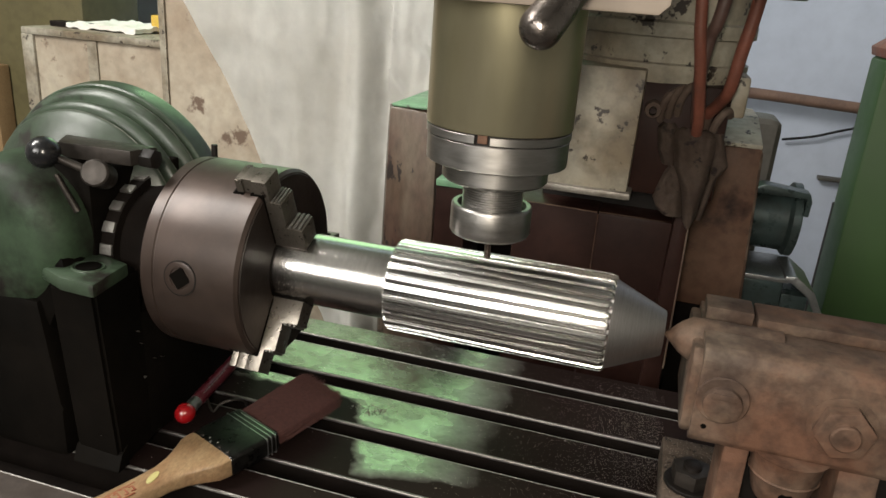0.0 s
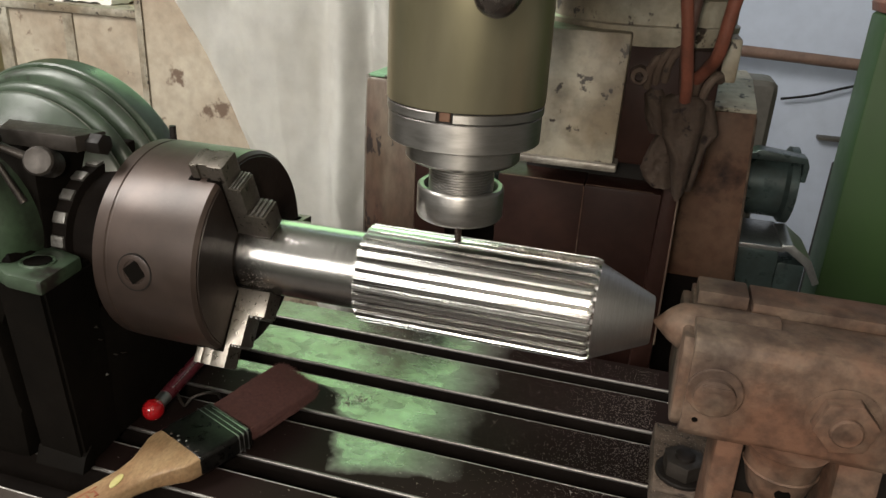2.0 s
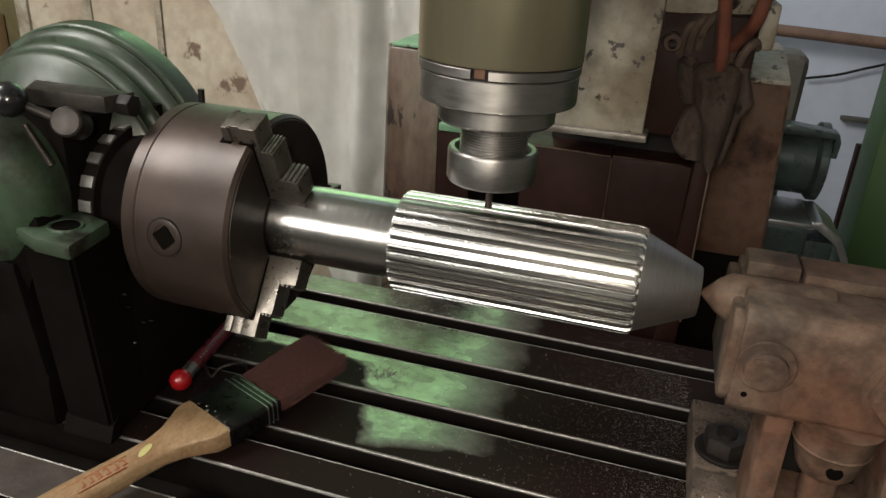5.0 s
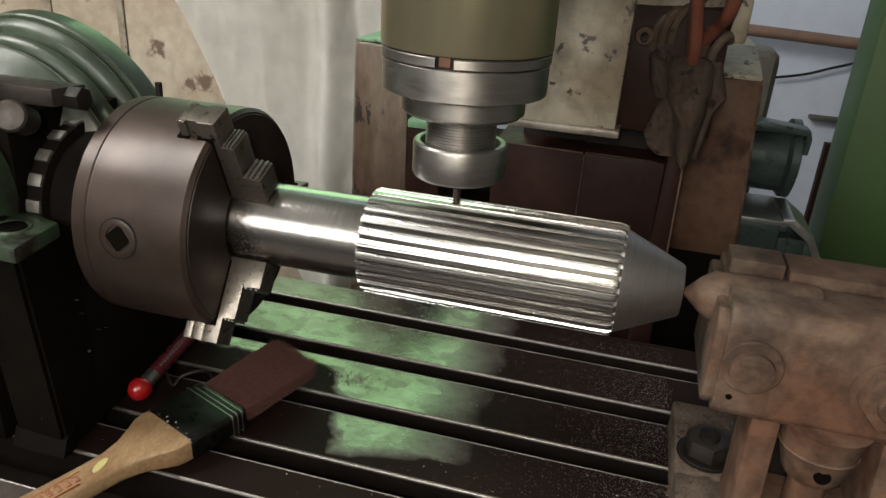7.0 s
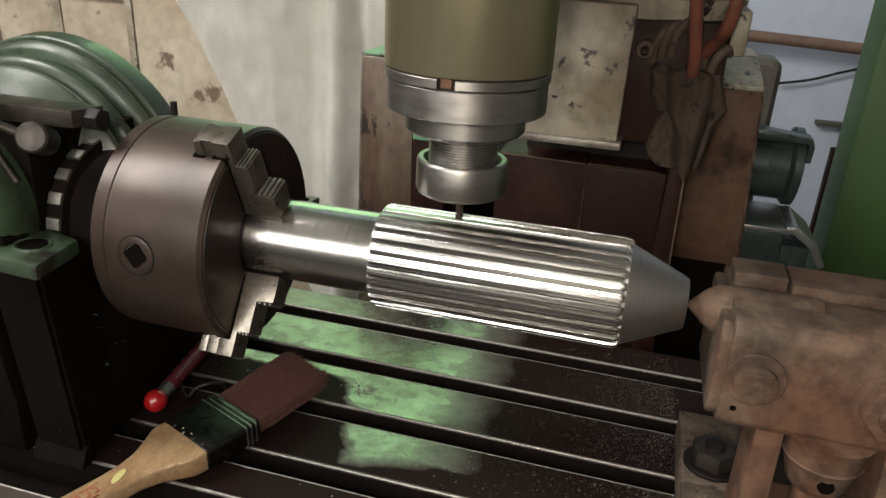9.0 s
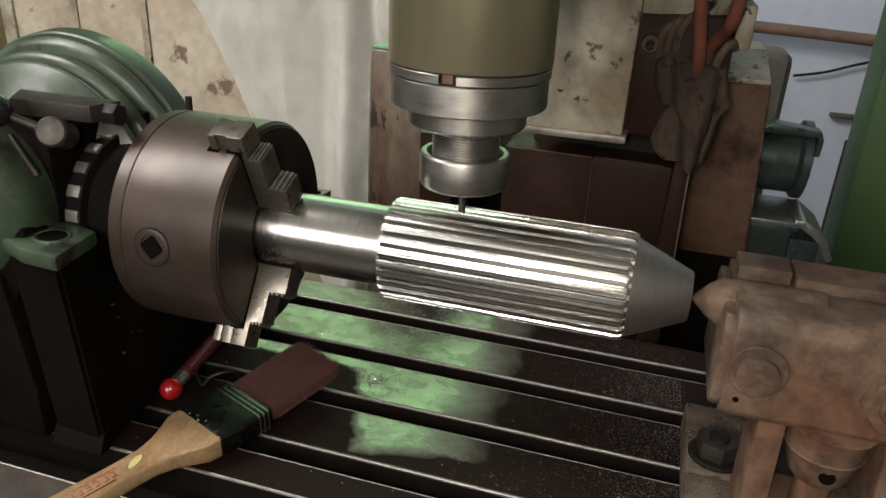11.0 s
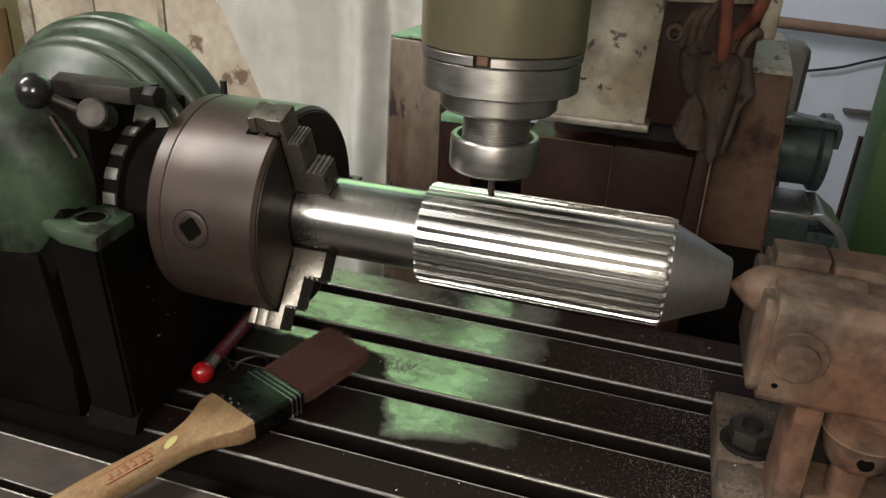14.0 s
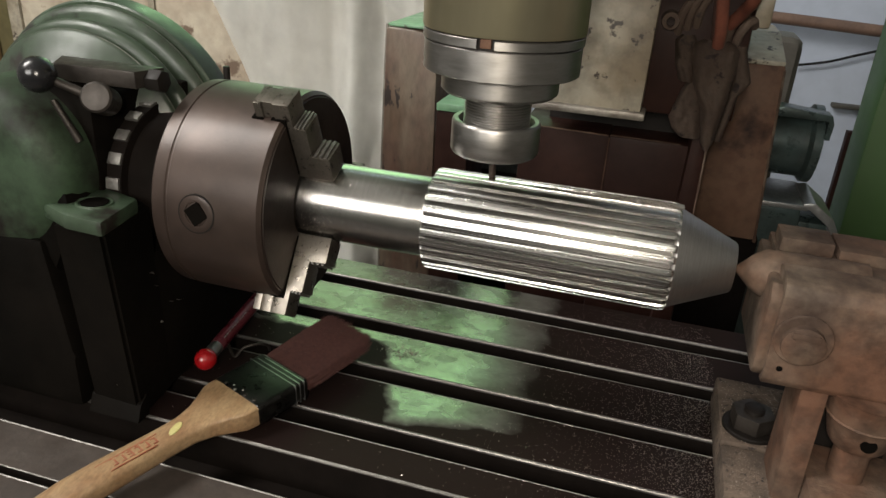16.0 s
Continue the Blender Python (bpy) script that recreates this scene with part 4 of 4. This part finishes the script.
def build_brush():
    b = thing("paint_brush", (-0.14, -0.07, 0.0), "paint brush with wooden handle and brown bristles", "paint brush")
    m = Matrix.Translation((-0.1310, -0.0450, 0.0160)) @ pose(0, 0, 0, 2.2, 0, -22.6)
    fer = B()
    box(fer, -0.030, 0.030, -0.026, 0.027, -0.0095, 0.0095, 0.0045, 4)
    f = part("ferrule", _moved(fer, m), FERRULE, b, "smudged shiny metal ferrule")
    for u in (0.013, 0.0175, 0.022):
        rib = B()
        box(rib, -0.0302 + (u - 0.013), 0.0302, u - 0.0006, u + 0.0006, -0.0097, 0.0097, 0.0005)
        part("ferrule_rib", _moved(rib, m), ALU, f, "bright pressed rib")
    for u, w, q in ((-0.0215, -0.017, 1.0), (-0.0195, -0.009, 0.7), (-0.0225, -0.004, 0.9), (-0.019, 0.002, 0.6), (-0.0215, 0.008, 1.0), (-0.0205, 0.019, 1.1)):
        part("nail", _moved(lathe(B(), [(0.0094, 0.0), (0.0094, 0.0018 * q), (0.0100, 0.0012 * q), (0.0101, 0.0)], (w, u, 0), "z", 12), m), INDEX if q < 1 else OILY, f)
    bri = B()
    mb = m @ Matrix.Translation((0, 0.026, 0)) @ pose(0, 0, 0, 0, 0, 5)
    rnd = random.Random(4)
    prism(bri, [(-0.0265, 0.0), (0.0265, 0.0), (0.0285, 0.074), (-0.0275, 0.080)], -0.0065, 0.0065, "z", 0.002)
    part("bristle_core", _moved(bri, mb), BRISTLE, b, "dark brown bristles")
    v, faces = [], []
    for i in range(2200):
        s = rnd.uniform(-1, 1)
        top = rnd.random() < 0.75
        z = (0.0066 + rnd.uniform(-0.0004, 0.0012)) if top else rnd.uniform(-0.0065, 0.0065)
        if not top and rnd.random() < 0.6:
            s = rnd.choice((-1, 1)) * rnd.uniform(0.96, 1.03)
        x0, x1 = s * 0.0268, s * 0.0285 + rnd.gauss(0, 0.0012)
        u0 = rnd.uniform(-0.002, 0.05)
        u1 = 0.084 - 0.0035 * s + rnd.gauss(0, 0.0028) - (abs(s) > 0.93) * rnd.uniform(0, 0.008)
        x0 = x0 + (x1 - x0) * max(u0, 0) / 0.085
        w = rnd.uniform(0.00018, 0.0003)
        z1 = z * 0.8 + rnd.gauss(0, 0.0007)
        k = len(v)
        v += [(x0 - w, u0, z), (x0 + w, u0, z), (x0, u0, z + w), (x1 - w * 0.5, u1, z1), (x1 + w * 0.5, u1, z1), (x1, u1, z1 + w * 0.5)]
        faces += [(k, k + 1, k + 4, k + 3), (k + 1, k + 2, k + 5, k + 4), (k + 2, k, k + 3, k + 5)]
    me = bpy.data.meshes.new("bristles")
    me.from_pydata([mb @ Vector(q) - world_of(b) for q in v], [], faces)
    me.materials.append(BRISTLE)
    o = new("bristles", me)
    o.parent = b
    tagged(o, "loose dark brown bristle ends", kind="stuff")
    han = B()
    t = B()
    rows = []
    prof = [(-0.024, 0.0292, 0.0090), (-0.030, 0.0290, 0.0090), (-0.036, 0.0280, 0.0088), (-0.046, 0.0225, 0.0086), (-0.058, 0.0165, 0.0085), (-0.072, 0.0135, 0.0086), (-0.090, 0.0126, 0.0088), (-0.115, 0.0132, 0.0090), (-0.140, 0.0142, 0.0092), (-0.165, 0.0138, 0.0088), (-0.185, 0.0110, 0.0075), (-0.198, 0.0070, 0.0050), (-0.202, 0.0020, 0.0020)]
    for u, hw, ht in prof:
        ring = []
        for k in range(28):
            a = 2 * math.pi * k / 28
            ca, sa = math.cos(a), math.sin(a)
            e = 0.16 if u > -0.037 else 0.26 if u > -0.047 else 0.42 if u > -0.06 else 0.65
            ring.append(t.verts.new((hw * math.copysign(abs(ca) ** e, ca), u, ht * math.copysign(abs(sa) ** e, sa))))
        rows.append(ring)
    for p, q in zip(rows, rows[1:]):
        for i in range(28):
            t.faces.new((p[i], p[(i + 1) % 28], q[(i + 1) % 28], q[i]))
    t.faces.new(rows[0])
    t.faces.new(rows[-1])
    bmesh.ops.recalc_face_normals(t, faces=t.faces[:])
    join(han, t)
    h = part("handle", _moved(han, m), WOOD, b, "varnished pale wooden handle")
    rng = random.Random(7)
    for k in range(6):
        u = -0.098 - 0.0062 * k
        for w0, w1, du in ((-0.0010, 0.0058, 0.0), (0.0046, 0.0058, 0.0019), (-0.0010, 0.0002, 0.0019), (0.0018, 0.0028, 0.0019))[:2 + rng.randrange(3)]:
            bar = box(B(), w0, w1, u - du - 0.0006 - 0.0006 * (du > 0), u - du + 0.0006 + 0.0006 * (du > 0), 0.0082, 0.0093)
            part("print_bar", _moved(bar, m), PRINT, h, "faded red printed mark")
    for w, a, b2 in ((-0.0036, -0.142, -0.094), (0.0078, -0.136, -0.100)):
        part("print_line", _moved(box(B(), w, w + 0.0008, a, b2, 0.0078, 0.00915), m), PRINT, h, "faded red printed line")
    for k in range(7):
        part("print_bar", _moved(box(B(), -0.0030, -0.0018, -0.103 - 0.0048 * k, -0.1005 - 0.0048 * k, 0.0082, 0.00925), m), PRINT, h)
    sm = lathe(B(), [(0.0080, 0.0), (0.0080, 0.0055), (0.0091, 0.0050), (0.0093, 0.0)], axis="z", seg=20)
    sm.transform(Matrix.Translation((0.002, -0.081, 0)) @ pose(0, 0, 0, 0, 0, 25) @ Matrix.Diagonal((0.62, 1.5, 1, 1)))
    part("paint_smear", _moved(sm, m), STICKER, h, "lime yellow paint smear")
    riders.append(b)


def build_pen():
    p = thing("magnet_pickup", (-0.175, -0.05, 0.0), "maroon pen-shaped pickup tool with red tip", "pickup tool")
    a = Vector((-0.1902, -0.0347, 0.0240))
    d = (Vector((-0.1914, 0.0550, 0.0360)) - a).normalized()
    part("red_tip", ball(B(), a, 0.0098), REDGLASS, p, "clear red plastic bulb")
    part("collar", rod(B(), a + d * 0.006, a + d * 0.019, 0.0062), ALU, p, "dull metal collar")
    part("barrel", rod(B(), a + d * 0.019, a + d * 0.10, 0.0066), MAROON, p)
    for k in range(9):
        c = a + d * (0.026 + 0.0045 * k) + Vector((0.004, -0.001, 0.0052))
        part("print_mark", rod(B(), c, c + d * 0.0026, 0.0007, seg=6), ALU, p)
    clip = [(-0.1817, -0.0032, 0.0100), (-0.1755, 0.0019, 0.0170), (-0.1657, 0.0106, 0.0190), (-0.1619, 0.0217, 0.0120), (-0.1649, 0.0303, 0.0010)]
    part("pocket_clip", tube(B(), [a + d * 0.03 + Vector((0.004, 0, -0.004))] + clip, 0.0014, 10), OILY, p, "bent metal pocket clip")
    riders.append(p)


# ---------------------------------------------------------------- background
def flap(rag, name, rows, y, bulge, seed):
    """A hanging fold of thick greasy cloth: rows of height, left and right edge."""
    fine = []
    for (z0, a0, b0), (z1, a1, b1) in zip(rows, rows[1:]):
        for k in range(6):
            s = k / 6
            fine.append((z0 + (z1 - z0) * s, a0 + (a1 - a0) * s, b0 + (b1 - b0) * s))
    fine.append(rows[-1])
    t = B()
    grid = []
    for z, a, b in fine:
        line = []
        for k in range(19):
            u = k / 18
            x = a + (b - a) * u + 0.0006 * noise.noise(Vector((seed, z * 160, u * 3)))
            d = bulge * (1 - (2 * u - 1) ** 4) + 0.0030 * noise.noise(Vector((x * 70, z * 55, seed))) + 0.0014 * noise.noise(Vector((x * 210, z * 150, seed)))
            line.append(t.verts.new((x, y - d, z)))
        grid.append(line)
    for p, q in zip(grid, grid[1:]):
        for k in range(18):
            t.faces.new((p[k], p[k + 1], q[k + 1], q[k]))
    bmesh.ops.solidify(t, geom=t.faces[:], thickness=0.003)
    bmesh.ops.recalc_face_normals(t, faces=t.faces[:])
    part(name, t, GREASE, rag)


def build_background():
    sheet = B()
    pts = []
    for i in range(201):
        row = []
        for j in range(121):
            z = 0.47 - 1.1 * j / 120
            left = -0.954 + (0.3915 - z) * 0.507
            x = left + (-0.15 - left) * i / 200
            w = noise.noise(Vector((x * 2.6, z * 0.9, 0.3)))
            y = 1.0 + 0.022 * math.sin(x * 15 + z * 2 + 3 * w) + 0.03 * w + 0.006 * noise.noise(Vector((x * 16, z * 5, 1))) + (0.003 + 0.004 * (x > -0.45)) * noise.noise(Vector((x * 38, z * 16, 2))) + 0.004 * abs(noise.noise(Vector((x * 9 + z * 6, z * 11, 5))))
            y -= (0.004 + 0.007 * (x > -0.42)) * (1 - abs(noise.noise(Vector((x * 8 + z * 2, z * 3.5, 8))))) ** 7
            y -= 0.045 * math.exp(-((x + 0.475 + 0.03 * z) / 0.035) ** 2)
            row.append(sheet.verts.new((x, y, z)))
        pts.append(row)
    for i in range(200):
        for j in range(120):
            sheet.faces.new((pts[i][j], pts[i + 1][j], pts[i + 1][j + 1], pts[i][j + 1]))
    bmesh.ops.solidify(sheet, geom=sheet.faces[:], thickness=0.002)
    solid("hanging_sheet", sheet, CLOTH, "white creased sheet hanging behind the table", "sheet", base=(-0.5, 1.0, 0.3))
    panel = thing("machine_guard", (-0.7, 1.12, -0.95), "stained cream machine guard with flaking paint", "machine guard")
    part("front_panel", box(B(), -1.035, -0.30, 1.06, 1.2, -0.95, 0.46, 0.006), STAINED, panel)
    part("corner_strip", box(B(), -1.038, -1.020, 1.054, 1.0595, -0.95, 0.455, 0.002), CREAM, panel)
    cab = thing("cabinet", (-1.33, 1.4, -0.95), "worn cream metal cabinet with taped edges", "cabinet")
    part("cabinet_body", box(B(), -1.64, -1.04, 1.25, 1.62, -0.95, 0.195, 0.006), STAINED, cab)
    part("cabinet_top", box(B(), -1.65, -1.04, 1.240, 1.63, 0.195, 0.216, 0.006), CREAM, cab, "pale taped cabinet top")
    part("edge_strip", box(B(), -1.652, -1.610, 1.2405, 1.26, -0.95, 0.196, 0.004), CREAM, cab, "peeling pale tape strip")
    part("seam_strip", box(B(), -1.425, -1.392, 1.244, 1.26, -0.95, 0.194, 0.002), CREAM, cab)
    solid("yellow_block", box(B(), -1.34, -1.20, 1.42, 1.48, 0.2162, 0.268, 0.006), YELLOW, "small worn yellow block lying on the cabinet", "block", base=(-1.27, 1.45, 0.2162))
    cl = B()
    t = B()
    bmesh.ops.create_grid(t, x_segments=24, y_segments=16, size=1)
    for q in t.verts:
        q.co = Vector((-1.43 + q.co.x * 0.12, 1.42 + q.co.y * 0.11, 0.232 + 0.014 * noise.noise(q.co * 3)))
    bmesh.ops.solidify(t, geom=t.faces[:], thickness=0.012)
    join(cl, t)
    solid("folded_cloth", cl, CLOTH, "pale crumpled cloth lying on the cabinet", "cloth", base=(-1.43, 1.42, 0.2162))
    solid("flat_bar", box(B(), -1.62, -1.50, 1.32, 1.37, 0.2162, 0.232, 0.003), BLACKSTEEL, "dark flat steel bar lying on the cabinet", "steel bar", base=(-1.55, 1.34, 0.2162))
    post = thing("olive_machine", (-2.1, 1.8, -0.95), "olive painted steel machine upright", "machine upright")
    part("upright", box(B(), -2.9, -1.835, 1.7, 2.0, -0.95, 1.8, 0.01), OLIVE, post)
    part("timber_strip", box(B(), -2.40, -2.185, 1.62, 1.695, -0.95, 0.02, 0.006), PLANK, post, "pale timber strip")
    g = thing("green_machine_cover", (0.9, 1.03, -0.95), "bright green painted machine cover with worn tip", "machine cover")
    t = B()
    prism(t, [(0.545, -0.95), (1.7, -0.95), (1.7, 0.40), (0.62, 0.40), (0.542, 0.34)], 1.0, 1.12, "y", 0.006)
    part("cover_plate", t, LEAF, g)
    t = B()
    prism(t, [(0.542, 0.345), (0.62, 0.405), (0.62, 0.425), (0.538, 0.362)], 0.996, 1.124, "y", 0.002)
    part("worn_edge", t, HOSE, g, "rusty worn edge")
    motor = thing("feed_motor", (0.38, 0.78, 0.03), "grimy teal round gear housing beside the column", "gear housing")
    part("drum", lathe(B(), [(0.30, 0), (0.30, 0.054), (0.392, 0.054), (0.398, 0.062), (0.410, 0.062), (0.412, 0.056), (0.413, 0.0)], (0, 0.77, 0.085), "x", 48), TEAL, motor)
    part("bracket", prism(B(), [(0.325, 0.140), (0.345, 0.150), (0.415, 0.143), (0.420, 0.130), (0.419, 0.105), (0.411, 0.105), (0.411, 0.134), (0.325, 0.134)], 0.715, 0.75, "y", 0.002), TEAL, motor, "folded sheet bracket")
    part("mount", box(B(), 0.29, 0.374, 0.85, 0.95, -0.4, 0.236, 0.022, 3), GREYDARK, motor)
    low = thing("junction_box", (0.38, 0.65, -0.06), "dented grey box with bent lid", "box")
    part("case", box(B(), 0.315, 0.395, 0.65, 0.76, -0.25, 0.012, 0.008), TEAL, low)
    part("case_side", box(B(), 0.3955, 0.436, 0.66, 0.76, -0.25, -0.010, 0.004), TEAL, low)
    part("ledge", box(B(), 0.31, 0.40, 0.645, 0.77, 0.0122, 0.020, 0.002), ALU, low)
    lid = B()
    prism(lid, [(0.394, 0.024), (0.410, 0.026), (0.440, 0.004), (0.458, -0.030), (0.450, -0.036), (0.432, -0.006), (0.404, 0.014), (0.394, 0.014)], 0.645, 0.75, "y", 0.002)
    part("bent_lid", lid, ALU, low, "bent dull metal lid")
    solid("dark_strut", box(B(), 0.855, 0.895, 2.46, 2.50, -0.95, -0.262, 0.004), DARKBROWN, "dark steel strut by the white wall", "strut")
    disc = thing("depth_stop", (0.225, 0.05, 0.43), "steel stop collar on a round rod", "stop collar")
    part("collar", lathe(B(), [(0.423, 0), (0.423, 0.0222), (0.425, 0.0235), (0.438, 0.0235), (0.440, 0.0222), (0.440, 0)], (0.225, 0.05, 0), "z", 48), NUT, disc)
    part("rod", lathe(B(), [(0.438, 0.0145), (0.70, 0.0145), (0.70, 0)], (0.222, 0.05, 0), "z", 24), CHUCK, disc)
    part("bracket", box(B(), 0.14, 0.25, 0.03, 0.07, 0.60, 0.64, 0.004), HOUSING, disc)
    for name, pts, r, m in (("hose", [(0.2040, 0.300, 0.284), (0.2025, 0.285, 0.305), (0.1940, 0.262, 0.357), (0.1841, 0.250, 0.420), (0.170, 0.24, 0.60)], 0.0060, HOSE),
                            ("hose", [(0.2120, 0.314, 0.303), (0.2215, 0.296, 0.319), (0.2262, 0.268, 0.336), (0.2305, 0.255, 0.380), (0.2357, 0.250, 0.424), (0.25, 0.24, 0.60)], 0.0064, HOSE),
                            ("hose", [(0.203, 0.318, 0.290), (0.1965, 0.278, 0.345), (0.1985, 0.266, 0.385), (0.2056, 0.254, 0.4214), (0.22, 0.24, 0.60)], 0.0066, DARKHOSE)):
        solid(name, tube(B(), pts, r), m, "rusty red flexible hose" if m is HOSE else "dark brown flexible hose", "hose", base=pts[0], group="hoses by the column")
    rag = thing("greasy_rag", (0.205, 0.32, 0.24), "dirt-caked greasy rag bundled round the hoses", "rag")
    flap(rag, "rag_body", [(0.288, 0.190, 0.214), (0.285, 0.1845, 0.2215), (0.279, 0.1815, 0.2265), (0.265, 0.183, 0.2275), (0.254, 0.186, 0.2275), (0.2433, 0.1876, 0.226), (0.221, 0.199, 0.224), (0.200, 0.2035, 0.2215), (0.182, 0.207, 0.2195), (0.176, 0.210, 0.2165)], 0.309, 0.010, 1)
    flap(rag, "rag_fold", [(0.246, 0.185, 0.190), (0.234, 0.178, 0.198), (0.2242, 0.1752, 0.1995), (0.212, 0.172, 0.202), (0.2032, 0.1701, 0.204), (0.193, 0.175, 0.205), (0.184, 0.184, 0.206)], 0.319, 0.007, 2)
    flap(rag, "rag_fold", [(0.2900, 0.168, 0.181), (0.2836, 0.1629, 0.185), (0.270, 0.165, 0.187), (0.2584, 0.1672, 0.188), (0.243, 0.174, 0.190)], 0.318, 0.008, 3)
    flap(rag, "rag_fold", [(0.283, 0.220, 0.2335), (0.262, 0.224, 0.240), (0.2475, 0.225, 0.2450), (0.2436, 0.226, 0.243), (0.231, 0.226, 0.2343), (0.210, 0.223, 0.232), (0.183, 0.2205, 0.2275)], 0.322, 0.006, 4)
    for x, z in ((0.168, 0.315), (0.1765, 0.320), (0.1855, 0.323), (0.217, 0.306), (0.226, 0.300)):
        part("rag_strand", tube(B(), [(x - 0.004, 0.330, z - 0.026), (x - 0.003, 0.318, z - 0.008), (x + 0.002, 0.315, z + 0.004), (x + 0.008, 0.321, z + 0.008), (x + 0.011, 0.330, z + 0.002)], 0.0046, 10), GREASE, rag)


def build_swarf():
    rnd = random.Random(11)
    v, faces = [], []

    def flake(x, y, z, s):
        k = len(v)
        for _ in range(4):
            v.append((x + rnd.uniform(-s, s), y + rnd.uniform(-s, s), z + rnd.uniform(0, s)))
        faces.extend([(k, k + 1, k + 2), (k, k + 1, k + 3), (k + 1, k + 2, k + 3), (k, k + 2, k + 3)])
    n = 0
    while n < 5200:
        x, y = 0.245 - abs(rnd.gauss(0, 0.085)), rnd.uniform(-0.089, 0.235)
        if any(abs(y - c) < 0.0135 for c in (-0.047, 0.033, 0.113, 0.193)):
            continue
        flake(x, y, 0.0002, rnd.choice((0.00025, 0.0003, 0.0004, 0.0006)))
        n += 1
    n = 0
    while n < 3600:
        x, y = 0.240 - abs(rnd.gauss(0, 0.032)), rnd.uniform(-0.089, 0.20)
        if all(abs(y - c) > 0.0135 for c in (-0.047, 0.033, 0.113, 0.193)):
            flake(x, y, 0.0002, rnd.choice((0.0003, 0.0004, 0.0005)))
            n += 1
    for _ in range(1100):
        x, y = rnd.uniform(-0.26, 0.2), rnd.uniform(-0.089, 0.235)
        if all(abs(y - c) > 0.0135 for c in (-0.047, 0.033, 0.113, 0.193)):
            flake(x, y, 0.0002, rnd.choice((0.0002, 0.0003, 0.0003, 0.0007)))
    for _ in range(420):
        a = rnd.gauss(0, 0.011), rnd.gauss(0, 0.006)
        flake(-0.0408 + a[0], 0.0746 + a[1], 0.0002, rnd.choice((0.0005, 0.0008, 0.0012)))
    for _ in range(700):
        flake(rnd.uniform(0.242, 0.29), rnd.uniform(0.008, 0.096), 0.0302, rnd.choice((0.0003, 0.0005)))
    for x, y, z in ((-0.208, -0.067, 0.118), (-0.206, -0.067, 0.108), (-0.196, -0.064, 0.094), (-0.190, -0.062, 0.096), (-0.206, -0.067, 0.075), (-0.228, -0.099, 0.03)):
        flake(x, y, z, 0.0022)
    for _ in range(120):
        a = rnd.uniform(-0.6, 0.9)
        flake(rnd.uniform(-0.098, -0.072), -0.0312 * math.cos(a), AXIS - 0.0312 * math.sin(a), 0.0006)
    for _ in range(3200):
        x = 0.177 - abs(rnd.gauss(0, 0.040))
        a = rnd.gauss(0.0, 0.055) - 0.05
        if 0.080 < x:
            flake(x, 0.0384 * math.sin(a), AXIS + 0.0384 * math.cos(a), rnd.choice((0.0005, 0.0008, 0.0011)))
    for _ in range(300):
        flake(rnd.uniform(0.242, 0.283), rnd.uniform(-0.050, 0.002), 0.0287, rnd.choice((0.0003, 0.0005)))
    me = bpy.data.meshes.new("swarf")
    me.from_pydata(v, [], faces)
    me.materials.append(CHIP)
    ob = new("swarf", me)
    tagged(ob, "fine steel swarf scattered over the milling table", "swarf", kind="stuff")
    riders.append(ob)


def turned(m, amount):
    """Fine lathe marks round the upright axis, which draw the highlights out along it."""
    N, L = m.node_tree.nodes, m.node_tree.links
    tan = N.new("ShaderNodeTangent")
    tan.direction_type, tan.axis = "RADIAL", "Z"
    b = N["Principled BSDF"]
    b.inputs["Anisotropic"].default_value = amount
    b.inputs["Anisotropic Rotation"].default_value = 0.25
    L.new(tan.outputs[0], b.inputs["Tangent"])


turned(NUT, 0.35)
build_room()
build_column()
spindle, tool = build_spindle()
build_table()
build_work()
build_chuck()
build_head()
build_tailstock()
build_brush()
build_pen()
build_swarf()
build_background()


def motions():
    for ob in riders:
        b = ob.location.copy()
        walk(ob, [(t, pose(b.x + FEED * (t - 12.5), b.y, b.z)) for t in (0, 4, 8, 12, 16)])
    c = tool.location.copy()
    walk(tool, [(k / FPS, pose(c.x, c.y, c.z, 0, 0, -78.0 * k)) for k in range(16 * FPS + 1)])


motions()
